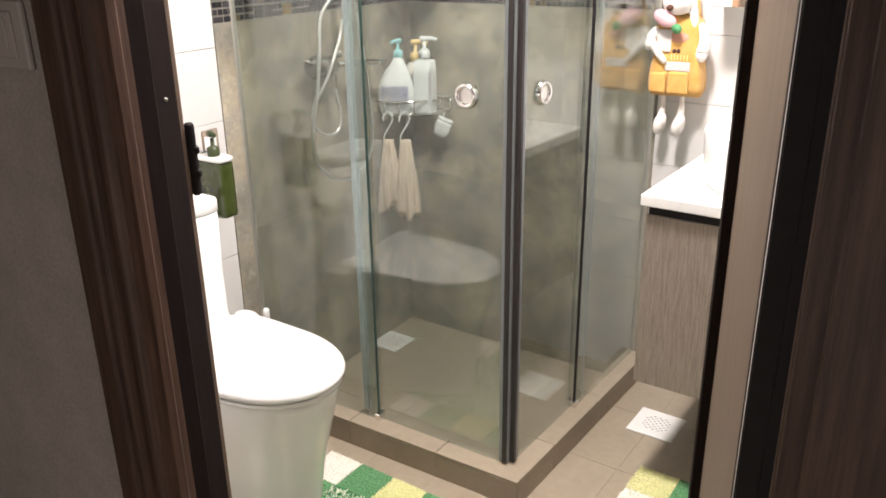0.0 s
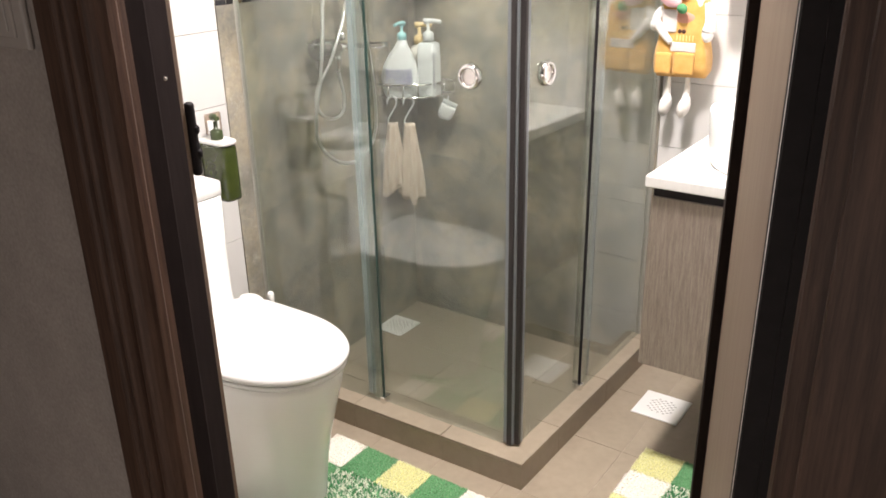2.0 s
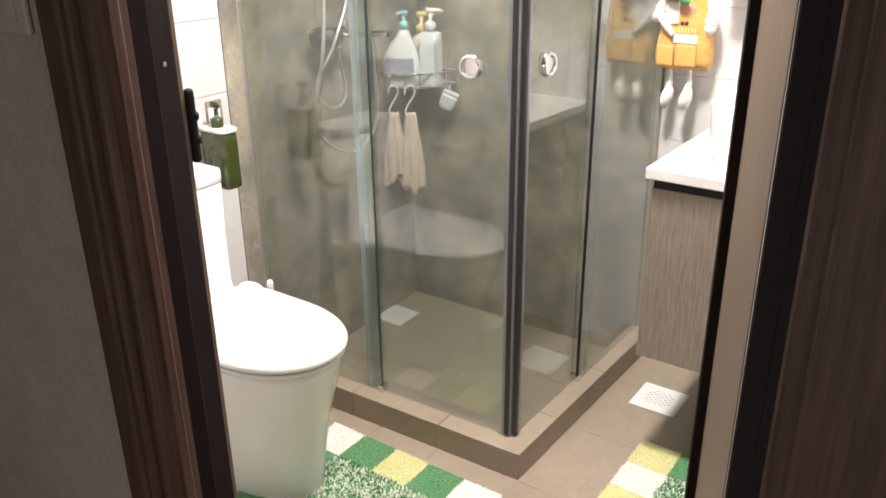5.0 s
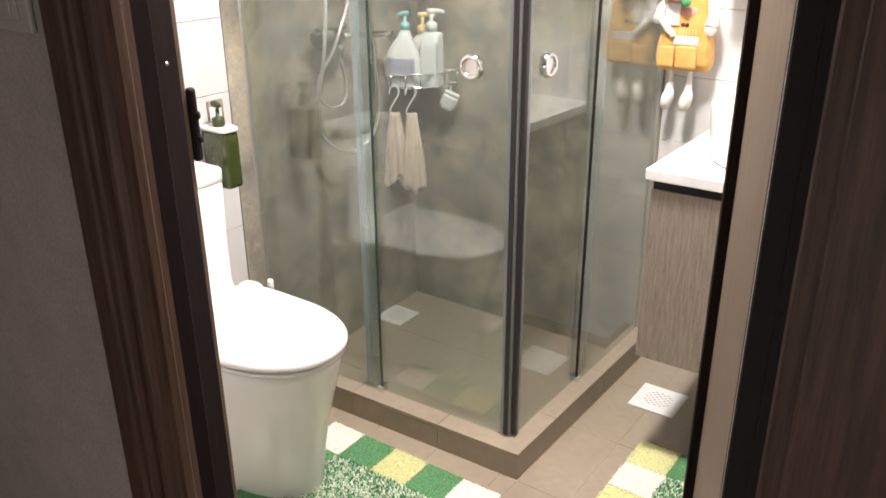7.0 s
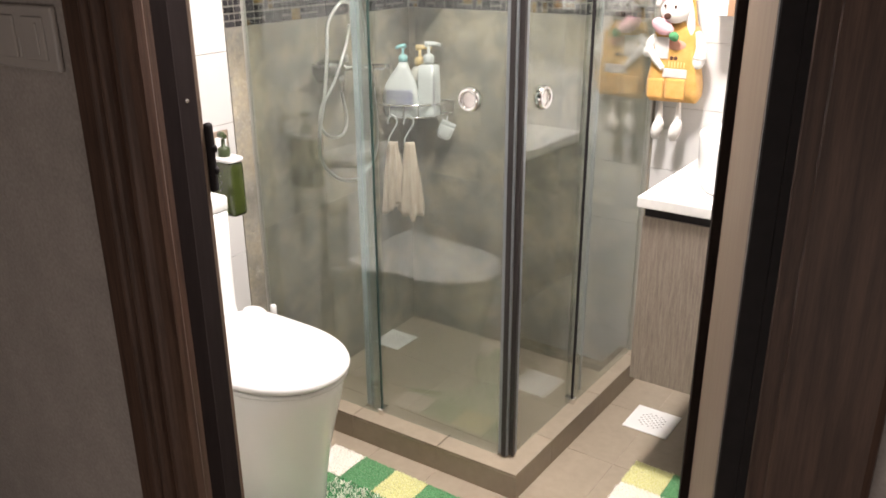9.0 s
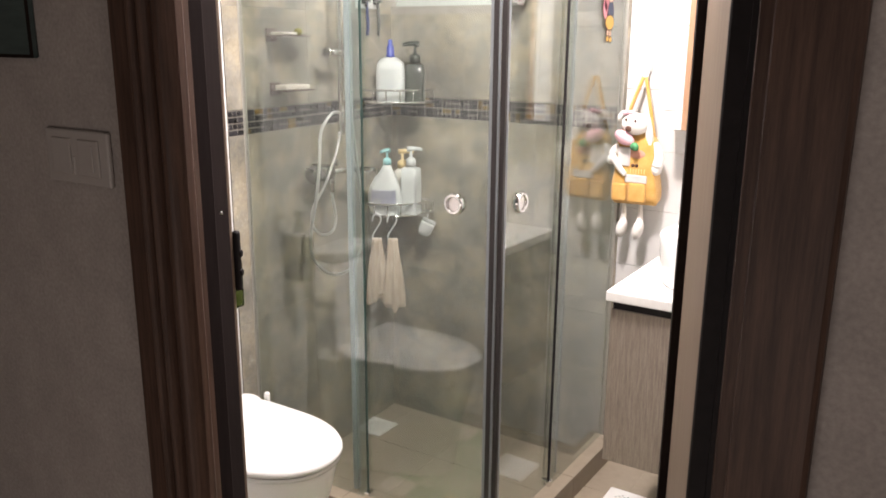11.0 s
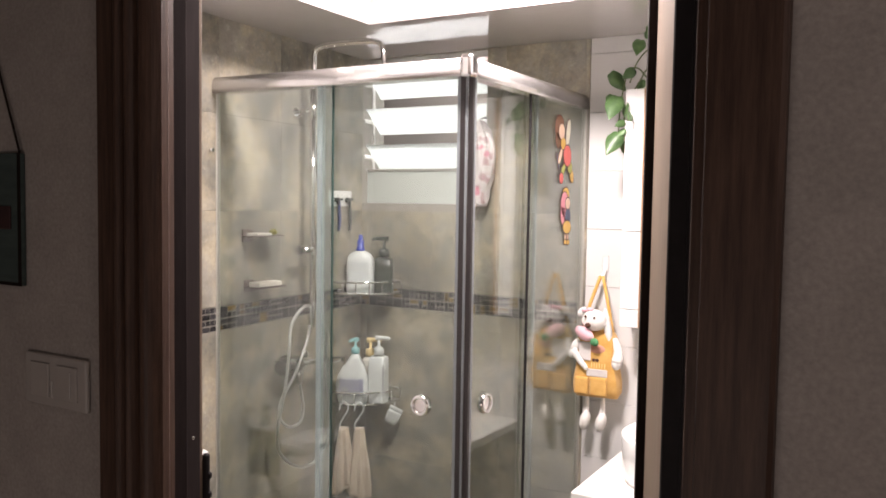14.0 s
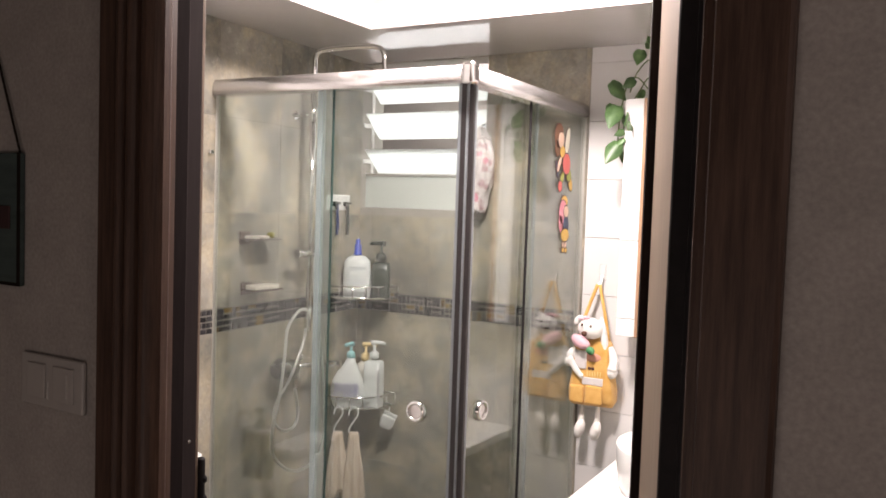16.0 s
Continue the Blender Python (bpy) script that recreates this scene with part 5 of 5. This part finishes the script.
for dx in (-0.030, 0.026):
    legs.append(blob(tube(bmesh.new(), smooth_path([(BX + dx, BY, 0.965), (BX + dx + 0.002, BY - 0.002, 0.92), (BX + dx, BY - 0.004, 0.885)], 5), 0.010, 10, 0, lambda t: 0.55 + 0.6 * t), (BX + dx - 0.001, BY - 0.008, 0.868), (0.0175, 0.021, 0.034), 0, 0.001, Matrix.Rotation(0.22, 4, "Y")))
bag = thing("hanging_bag", "orange felt pouch with white plush legs hanging on a hook", "hanging bag", (BX, BY, 0.95))
part("pouch", pouch_bm, ORANGE, bag, "soft orange felt pouch", smooth=True)
part("pocket", box(box(bmesh.new(), BX - 0.062, BX - 0.012, BY - 0.043, BY - 0.030, 0.962, 1.022, 0.008, 3), BX - 0.008, BX + 0.052, BY - 0.043, BY - 0.030, 0.962, 1.026, 0.008, 3), ORANGE, bag, "stitched orange front pocket")
for b_m in straps:
    part("strap", b_m, ORANGE, bag)
part("plush_front", toy_bm, [FUR, ORANGE, ROSE, LEAFG, DARKB, SALMON, CLEARW, STRAW], bag, "white plush front with pink and green felt")
for b_m in legs:
    part("leg", b_m, FUR, bag, "dangling white plush leg")

# trailing vine over the mirror cabinet
LEAF = mat("vine_leaf", (0.115, 0.205, 0.075), rough=0.4, colour2=(0.05, 0.11, 0.035), scale=25, rnd=0.25)
STEM = mat("vine_stem", (0.12, 0.16, 0.06), rough=0.6, var=0.2, scale=40)
vine = thing("trailing_plant", "green heart-leaved vine trailing from the mirror cabinet", "plant", (1.08, 1.76, 1.962))
for pts in ([(1.16, 1.78, 1.965), (1.125, 1.765, 1.985), (1.085, 1.75, 2.03), (1.055, 1.745, 2.015), (1.040, 1.74, 1.95), (1.032, 1.74, 1.88), (1.03, 1.74, 1.80)],
            [(1.16, 1.775, 1.966), (1.12, 1.76, 2.03), (1.09, 1.75, 1.985), (1.06, 1.745, 1.93), (1.048, 1.74, 1.87), (1.055, 1.74, 1.835), (1.035, 1.74, 1.79)],
            [(1.16, 1.785, 1.966), (1.14, 1.77, 2.06), (1.115, 1.755, 2.085), (1.08, 1.75, 2.045), (1.062, 1.745, 1.985)]):
    part("stem", tube(bmesh.new(), smooth_path(pts, 7), 0.0022, 6), STEM, vine)
lb = bmesh.new()
n_l = 9
left_, mid_, right_ = [], [], []
for j in range(n_l + 1):
    t = j / n_l
    w = 0.36 * math.sin(math.pi * min(1.0, t ** 0.75)) * (1 - 0.25 * t)
    if j == 0:
        w = 0.10
    back = -0.10 if j == 1 else 0
    mid_.append(lb.verts.new((0, 0.02 * math.sin(3 * t), -t)))
    left_.append(lb.verts.new((-w, -0.09 * w, -t + (0.10 if j == 1 else 0.03))))
    right_.append(lb.verts.new((w, -0.09 * w, -t + (0.10 if j == 1 else 0.03))))
for j in range(n_l):
    for a, b in ((left_, mid_), (mid_, right_)):
        lb.faces.new((a[j], b[j], b[j + 1], a[j + 1])).smooth = True
bmesh.ops.remove_doubles(lb, verts=lb.verts, dist=0.001)
bmesh.ops.solidify(lb, geom=lb.faces[:], thickness=0.012)
leaf_me = mesh_of(lb, "leaf", LEAF)
for x, y, z, s, yaw, tilt, roll in ((1.095, 1.735, 2.115, 0.075, 0.3, -0.5, 0.2), (1.110, 1.745, 2.145, 0.060, -0.4, -0.3, -0.8), (1.120, 1.740, 2.160, 0.055, 0.5, -0.4, -0.3), (1.082, 1.725, 2.022, 0.062, 0.4, -0.3, 0.9), (1.098, 1.765, 1.995, 0.055, -0.3, -0.2, 0.2),
                                    (1.004, 1.720, 2.015, 0.092, 0.9, -0.2, -0.75), (1.004, 1.745, 1.950, 0.050, 0.3, -0.3, 0.4), (1.036, 1.705, 1.938, 0.105, 0.2, -0.45, 0.25), (1.062, 1.715, 1.915, 0.060, -0.6, -0.3, -0.3), (1.082, 1.705, 1.880, 0.056, 0.9, -0.6, 0.9), (1.060, 1.71, 1.858, 0.045, 0.2, -0.5, 1.1), (1.062, 1.71, 1.835, 0.040, -0.3, -0.5, 0.6),
                                    (1.045, 1.705, 1.822, 0.098, 0.1, -0.35, 0.45), (1.052, 1.735, 1.800, 0.055, -0.5, -0.3, -0.3)):
    lf = new("leaf", leaf_me)
    lf.parent = vine
    lf.matrix_basis = Matrix.Translation(Vector((x, y, z)) - vine.location) @ Euler((tilt, roll, yaw)).to_matrix().to_4x4() @ Matrix.Diagonal((0.88 * s, 0.88 * s, 0.88 * s, 1))

# soap dispenser on the wall by the toilet
GREENB = mat("green_bottle_plastic", (0.046, 0.062, 0.012), rough=0.14, var=0.25, scale=14, spec=0.6, coat=0.5)
GREENP = mat("green_pump", (0.042, 0.058, 0.022), rough=0.35, var=0.1, scale=30)
wd = wall_x(0.855)
dp = thing("soap_dispenser", "green pump bottle in a white wall holder above the toilet", "soap dispenser", (wd, 0.86, 0.70))
part("wall_plate", one(wd + 0.006, wd + 0.010, 0.866, 0.918, 0.857, 0.912, 0.004, 2), mat("beige_plate", (0.34, 0.27, 0.21), rough=0.4, var=0.1, scale=20), dp, "brown-beige adhesive plate")
part("plate_front", one(wd + 0.0102, wd + 0.016, 0.868, 0.908, 0.857, 0.896, 0.003, 2), PLASTIC, dp)
b_m = bmesh.new()
rings = []
for z, g in ((0.843, 0.002), (0.845, 0.004), (0.852, 0.004), (0.854, 0.002)):
    rings.append(super_ring(wd + 0.055, 0.860, 0.050 + g, 0.026 + g, z, 4, 40))
part("ring", loft(b_m, rings), PLASTIC, dp, "white holder ring")
rings = []
for z, k in ((0.690, 0.9), (0.693, 0.98), (0.70, 1.0), (0.82, 1.0), (0.836, 0.97), (0.842, 0.88), (0.8425, 0.5)):
    rings.append(super_ring(wd + 0.055, 0.860, 0.050 * k, 0.026 * k, z, 6, 40))
bt = part("bottle", loft(bmesh.new(), rings), GREENB, dp, "glossy dark green bottle")
part("collar", lathe(bmesh.new(), [(0.016, 0.8545), (0.0165, 0.856), (0.0165, 0.876), (0.010, 0.880), (0.0055, 0.882), (0.0055, 0.902)], wd + 0.058, 0.858, 22), GREENP, bt)
part("nozzle", tube(bmesh.new(), [(wd + 0.044, 0.862, 0.911), (wd + 0.058, 0.858, 0.913), (wd + 0.074, 0.852, 0.911)], 0.009, 10, taper=lambda t: 1.1 - 0.4 * t), GREENP, bt)

# ---- floor things ----
DRAINW = mat("drain_white", (0.78, 0.77, 0.75), rough=0.3, var=0.05, scale=20)
SLOT_SHADE = mat("slot_shade", (0.30, 0.28, 0.26), rough=0.8)


def drain(label, x0, y0, z, s):
    d = thing("floor_drain", label, "floor drain", (x0 + s / 2, y0 + s / 2, z), group="floor drains")
    part("plate", one(x0, x0 + s, y0, y0 + s, z, z + 0.004, 0.0015, 1), DRAINW, d, "white square plate")
    # slots are thin grey diamonds, coloured for the shade in the holes
    b_m = bmesh.new()
    for i in range(-4, 5):
        for j in range(-4, 5):
            if abs(i) + abs(j) <= 6 and (i + j) % 2 == 0:
                cx, cy = x0 + s / 2 + i * 0.0088, y0 + s / 2 + j * 0.0088
                slab(b_m, [(cx - 0.0042, cy - 0.001), (cx, cy - 0.0028), (cx + 0.0042, cy + 0.001), (cx, cy + 0.0028)], z + 0.004, z + 0.0044)
    part("slots", b_m, SLOT_SHADE, d, "small slots, their shade given as grey patches")


drain("white square floor drain with slots on the bathroom floor", 1.003, 1.497, 0.0005, 0.14)
drain("white square floor drain in the shower corner", -0.048, 1.556, Z_SHOWER + 0.0005, 0.128)

# bath mats: a chequered border of coloured squares round a flecked middle, cut pile
def pile(name, colour, colour2):
    m = mat(name, colour, rough=0.95, sheen=0.3)
    n, l = m.node_tree.nodes, m.node_tree.links
    g = n.new("ShaderNodeNewGeometry")
    r = n.new("ShaderNodeValToRGB")
    r.color_ramp.elements[0].color, r.color_ramp.elements[1].color = (*colour2, 1), (*colour, 1)
    l.new(g.outputs["Random Per Island"], r.inputs[0])
    l.new(r.outputs[0], n["Principled BSDF"].inputs["Base Color"])
    return m


MW = pile("white_pile", (0.92, 0.88, 0.80), (0.82, 0.78, 0.70))
MG = pile("green_pile", (0.19, 0.40, 0.19), (0.12, 0.31, 0.13))
MY = pile("lime_pile", (0.78, 0.77, 0.46), (0.69, 0.68, 0.37))
MF = pile("flecked_pile", (0.88, 0.90, 0.76), (0.06, 0.30, 0.10))
MF.node_tree.nodes["Color Ramp"].color_ramp.elements[0].position = 0.45
MF.node_tree.nodes["Color Ramp"].color_ramp.elements[1].position = 0.62
BASES = {"w": mat("white_cotton", (0.84, 0.79, 0.71), rough=0.95, var=0.1, scale=60), "g": mat("green_cotton", (0.10, 0.30, 0.125), rough=0.95, var=0.2, scale=60), "y": mat("lime_cotton", (0.66, 0.64, 0.27), rough=0.95, var=0.15, scale=60)}
BACKING = mat("mat_backing", (0.35, 0.38, 0.30), rough=0.9, var=0.2, scale=40)
prng = np.random.RandomState(5)


def tufts(x0, x1, y0, y1, z, step, h, m, parent, name, long=1.0):
    """Short leaning yarn ends over a rectangle, each a small three-sided spike."""
    xs, ys = np.meshgrid(np.arange(x0 + step / 2, x1, step), np.arange(y0 + step / 2, y1, step))
    k = xs.size
    c = np.stack([xs.ravel() + prng.uniform(-.5, .5, k) * step, ys.ravel() + prng.uniform(-.5, .5, k) * step, np.full(k, z)], 1)
    a0 = prng.uniform(0, 6.28, k)
    r = step * prng.uniform(0.55, 0.8, k)
    lean = prng.uniform(-1, 1, (k, 2)) * step * 0.9 * long
    hh = h * prng.uniform(0.7, 1.15, k)
    vs = []
    for i in range(3):
        a = a0 + i * 2.094
        vs.append(c + np.stack([r * np.cos(a), r * np.sin(a), np.zeros(k)], 1))
    for i in range(3):
        a = a0 + i * 2.094
        vs.append(c + np.stack([0.6 * r * np.cos(a) + lean[:, 0], 0.6 * r * np.sin(a) + lean[:, 1], hh], 1))
    v = np.stack(vs, 1).reshape(-1, 3)
    root = parent.location
    v = v - np.array(root)
    base = np.arange(k)[:, None] * 6
    faces = []
    for q in ((0, 1, 4, 3), (1, 2, 5, 4), (2, 0, 3, 5)):
        faces += (base + np.array(q)).tolist()
    tops = (base + np.array((3, 4, 5))).tolist()
    me = bpy.data.meshes.new(name)
    me.from_pydata(v.tolist(), [], faces + tops)
    me.materials.append(m)
    ob = new(name, me)
    ob.parent = parent
    return ob


def bath_mat(label, x0, y1, cols, rows, pattern):
    """Squares of 11.2 cm; pattern gives the colours round the border, clockwise from the back-left corner."""
    S = 0.1125
    ob = thing("bath_mat", label, "bath mat", (x0 + cols * S / 2, y1 - rows * S / 2, 0.0), group="bath mats")
    part("backing", one(x0 + 0.002, x0 + cols * S - 0.002, y1 - rows * S + 0.002, y1 - 0.002, 0.0005, 0.006, 0.002, 1), BACKING, ob)
    ring = [(i, 0) for i in range(cols)] + [(cols - 1, j) for j in range(1, rows)] + [(i, rows - 1) for i in range(cols - 2, -1, -1)] + [(0, j) for j in range(rows - 2, 0, -1)]
    for k, (i, j) in enumerate(ring):
        key = pattern[k % len(pattern)]
        m = {"w": MW, "g": MG, "y": MY}[key]
        sq = part("square_base", one(x0 + i * S + 0.001, x0 + (i + 1) * S - 0.001, y1 - (j + 1) * S + 0.001, y1 - j * S - 0.001, 0.005, 0.0115, 0.003, 2), BASES[key], ob)
        pl = tufts(x0 + i * S, x0 + (i + 1) * S, y1 - (j + 1) * S, y1 - j * S, 0.009, 0.0034, 0.0048, m, ob, "pile_square", 0.8)
    if cols > 2 and rows > 2:
        tagged(tufts(x0 + S, x0 + (cols - 1) * S, y1 - (rows - 1) * S, y1 - S, 0.0055, 0.0046, 0.011, MF, ob, "flecked_middle", 1.3), label="green and white flecked pile")
    return ob


bath_mat("green, lime and white chequered bath mat beside the toilet", 0.353, 0.912, 5, 5, "wgyg")
bath_mat("green, lime and white chequered bath mat before the vanity", 1.116, 1.334, 4, 5, "ygwgygwgygwgyw")

# ---- corridor wall things ----
SWM = mat("switch_plastic", (0.41, 0.375, 0.35), rough=0.25, var=0.05, scale=20)
sw = thing("light_switch", "two-gang switch plate on the corridor wall", "light switch", (0.565, 0.09, 1.265))
part("plate", one(0.478, 0.652, 0.080, 0.0898, 1.222, 1.315, 0.004, 3), SWM, sw)
part("rocker", one(0.500, 0.552, 0.076, 0.0805, 1.238, 1.300, 0.002, 2), SWM, sw)
part("rocker", one(0.574, 0.630, 0.076, 0.0805, 1.238, 1.300, 0.002, 2), SWM, sw)
part("indicator_rib", one(0.612, 0.617, 0.0735, 0.0765, 1.246, 1.292, 0.001, 1), SWM, sw)
part("indicator_rib", one(0.556, 0.560, 0.078, 0.0805, 1.238, 1.27, 0.001, 1), SWM, sw)
pq = thing("hanging_plaque", "dark teal wooden plaque hanging from a cord", "wall plaque", (0.36, 0.085, 1.43))
part("board", one(0.25, 0.474, 0.078, 0.0895, 1.432, 1.673, 0.003, 2), mat("teal_board", (0.06, 0.085, 0.08), rough=0.6, var=0.3, scale=12, stretch=(1, 1, 6)), pq)
part("edge_strip", box(one(0.468, 0.4755, 0.0765, 0.0782, 1.432, 1.673), 0.25, 0.468, 0.0765, 0.0782, 1.432, 1.438), DARKLIP, pq, "dark painted edge")
part("band", one(0.25, 0.448, 0.0745, 0.0779, 1.535, 1.577, 0.001, 1), mat("maroon_band", (0.05, 0.02, 0.02), rough=0.7, var=0.3, scale=30), pq, "dark red painted band")
part("cord", tube(bmesh.new(), [(0.468, 0.083, 1.672), (0.415, 0.084, 1.80), (0.362, 0.086, 1.93)], 0.0022, 6), DARKLIP, pq, "thin dark cord")
part("cord", tube(bmesh.new(), [(0.256, 0.083, 1.672), (0.309, 0.084, 1.80), (0.362, 0.086, 1.93)], 0.0022, 6), DARKLIP, pq, "thin dark cord")
part("nail", tube(bmesh.new(), [(0.362, 0.0895, 1.932), (0.362, 0.078, 1.934)], 0.004, 8), CHROME, pq)

# ---- tiles, laid last ----
def shared(name, me, at, parent, rot=0.0):
    ob = new(name, me)
    ob.parent = parent
    ob.location = Vector(at) - parent.matrix_basis.translation
    if rot:
        ob.rotation_euler = (0, 0, rot)
    return ob


_tiles = {}


def tile_mesh(w, h, d, m, key, bevel=0.0005):
    """A tile standing in the x-z plane, its face towards -y, corner at the origin."""
    k = (round(w, 4), round(h, 4), d, key)
    if k not in _tiles:
        b_m = bmesh.new()
        vs = [b_m.verts.new(p) for p in ((0, 0, 0), (w, 0, 0), (w, 0, h), (0, 0, h))]
        e = 0.0002 if key == "st" else bevel
        fr = [b_m.verts.new(p) for p in ((e, -d, e), (w - e, -d, e), (w - e, -d, h - e), (e, -d, h - e))]
        b_m.faces.new(fr)
        for i in range(4):
            b_m.faces.new((vs[i], vs[(i + 1) % 4], fr[(i + 1) % 4], fr[i]))
        _tiles[k] = mesh_of(b_m, "tile", m)
    return _tiles[k]


def lay(parent, along, u0, u1, z0, z1, cw, ch, m, key, d=0.006, joint=0.002, off=0.0, zoff=0.0, holes=()):
    """Rows of tiles on a wall. along: 'n' back wall (u = x), 'w' side wall (u = y), 's' door wall inside (u = x)."""
    k0 = math.floor((z0 - zoff) / ch)
    z = zoff + k0 * ch
    row = 0
    while z < z1 - 1e-6:
        a, b = max(z, z0), min(z + ch, z1)
        u = off + math.floor((u0 - off) / cw) * cw
        while u < u1 - 1e-6:
            spans = [(max(u, u0), min(u + cw, u1))]
            for hx0, hx1, hz0, hz1 in holes:
                nxt = []
                for p, q in spans:
                    if b > hz0 + 1e-4 and a < hz1 - 1e-4 and q > hx0 + 1e-4 and p < hx1 - 1e-4:
                        nxt += [(p, hx0)] if p < hx0 - 0.01 else []
                        nxt += [(hx1, q)] if q > hx1 + 0.01 else []
                    else:
                        nxt.append((p, q))
                spans = nxt
            for p, q in spans:
                if q - p > 0.008 and b - a > 0.008:
                    me = tile_mesh(q - p - joint, b - a - joint, d, m, key)
                    if along == "n":
                        shared("tile", me, (p + joint / 2, Y_BACK, a + joint / 2), parent)
                    elif along == "w":
                        shared("tile", me, (wall_x(p), p + joint / 2, a + joint / 2), parent, math.pi / 2 + TURN)
                    else:
                        shared("tile", me, (q - joint / 2, Y_IN, a + joint / 2), parent, math.pi)
            u += cw
        z += ch
        row += 1


wn, ww, ws = bpy.data.objects["wall_north"], bpy.data.objects["wall_west"], bpy.data.objects["wall_south_inside"]
B0, B1 = 1.183, 1.260
lay(wn, "n", -0.05, 0.895, -0.04, B0, 0.30, 0.60, STONE, "st", joint=0.0003, zoff=B0 - 1.2, off=-0.02)
lay(wn, "n", -0.05, 0.895, B1, Z_SOFFIT, 0.30, 0.30, STONE, "st", joint=0.0003, zoff=B1, off=-0.02, holes=[(WX0 - 0.01, WX1, B1 + 0.30, WZ1 + 0.1)])
lay(wn, "n", 0.897, X_RIGHT, -0.006, Z_SOFFIT, 0.40, 0.196, WHITE_TILE, "wt", zoff=0.926 - 0.98, off=0.897, joint=0.0007)
lay(ww, "w", 0.952, Y_BACK - 0.006, -0.04, B0, 0.30, 0.60, STONE, "st", joint=0.0003, zoff=B0 - 1.2, off=1.03)
lay(ww, "w", 0.952, Y_BACK - 0.006, B1, Z_SOFFIT, 0.30, 0.30, STONE, "st", joint=0.0003, zoff=B1, off=1.03)
lay(ww, "w", Y_IN, 0.950, -0.006, Z_SOFFIT, 0.40, 0.196, WHITE_TILE, "wt", zoff=0.926 - 0.98, off=0.15, joint=0.0007)
lay(ws, "s", 0.09, 0.714, -0.006, Z_CEIL, 0.40, 0.196, WHITE_TILE, "wt", zoff=0.926 - 0.98, off=0.09, joint=0.0007)

# mosaic band: small dark and golden chips in uneven blocks
rng = random.Random(4)
DARK_GROUT = mat("mosaic_grout", (0.22, 0.205, 0.18), rough=0.8, var=0.2, scale=40)
structure("trim_band", one(-0.05, 0.894, Y_BACK - 0.003, Y_BACK + 0.002, B0, B1), DARK_GROUT, "dark grout bed of the mosaic band", "trim")
b_m = slab(bmesh.new(), [(wall_x(0.953) - 0.002, 0.953), (wall_x(0.953) + 0.003, 0.953), (wall_x(Y_BACK) + 0.003, Y_BACK - 0.004), (wall_x(Y_BACK) - 0.002, Y_BACK - 0.004)], B0, B1)
structure("trim_band_side", b_m, DARK_GROUT, "dark grout bed of the mosaic band", "trim")


def band(parent, along, u0, u1):
    u = u0
    H = B1 - B0
    kinds = [[(0, 0, 1, 1)], [(0, 0, .5, .5), (.5, 0, .5, .5), (0, .5, 1, .5)], [(0, 0, .5, 1), (.5, 0, .5, .5), (.5, .5, .5, .5)], [(0, 0, 1, .5), (0, .5, .5, .5), (.5, .5, .5, .5)]]
    s = H / 2
    lane = 0
    cells = []
    while u < u1 - 0.01:
        for v in (0, 1):
            for a, b, c, d in rng.choice(kinds):
                cells.append((u + a * s, B0 + (v + b) * s, c * s, d * s))
        u += s
    for p, z, w, h in cells:
        w = min(w, u1 - p)
        if w < 0.01:
            continue
        gold = rng.random() < 0.13
        me = tile_mesh(w - 0.0042, h - 0.0042, 0.006, MOSAIC_GOLD if gold else MOSAIC, "g" if gold else "m", 0.0008)
        if along == "n":
            shared("mosaic_chip", me, (p, Y_BACK, z), parent)
        else:
            shared("mosaic_chip", me, (wall_x(p), p, z), parent, math.pi / 2 + TURN)


band(wn, "n", -0.045, 0.893)
band(ww, "w", 0.955, Y_BACK - 0.008)

# floor tiles
fl = bpy.data.objects["floor"]
_flat = {}


def floor_tile(x0, x1, y0, y1, z, parent, j=0.001):
    w, h = x1 - x0 - j, y1 - y0 - j
    k = (round(w, 4), round(h, 4))
    if k not in _flat:
        b_m = bmesh.new()
        e, d = 0.0005, 0.0012
        lo = [b_m.verts.new(p) for p in ((0, 0, -d), (w, 0, -d), (w, h, -d), (0, h, -d))]
        hi = [b_m.verts.new(p) for p in ((e, e, 0), (w - e, e, 0), (w - e, h - e, 0), (e, h - e, 0))]
        b_m.faces.new(hi)
        for i in range(4):
            b_m.faces.new((lo[i], lo[(i + 1) % 4], hi[(i + 1) % 4], hi[i]))
        _flat[k] = mesh_of(b_m, "floor_tile", FLOOR_TILE)
    shared("floor_tile", _flat[k], (x0 + j / 2, y0 + j / 2, z), parent)


def cut(a, b, off, c):
    u, out = off + math.floor((a - off) / c) * c, []
    while u < b - 1e-6:
        p, q = max(u, a), min(u + c, b)
        if q - p > 0.006:
            out.append((p, q))
        u += c
    return out


for x0, x1 in cut(-0.01, 0.913, 0.463 - 0.2, 0.2):
    for y0, y1 in cut(Y_OUT, 0.996, -0.204, 0.3):
        floor_tile(x0, x1, y0, y1, 0, fl)
for x0, x1 in cut(0.913, X_RIGHT, 0.463 - 0.2, 0.2):
    for y0, y1 in cut(Y_OUT, Y_BACK, -0.204, 0.3):
        floor_tile(x0, x1, y0, y1, 0, fl)
fs_ = bpy.data.objects["floor_shower"]
for x0, x1 in cut(-0.05, 0.862, 0.05, 0.3):
    for y0, y1 in cut(1.050, Y_BACK - 0.006, 1.242, 0.3):
        floor_tile(x0, x1, y0, y1, Z_SHOWER, fs_)
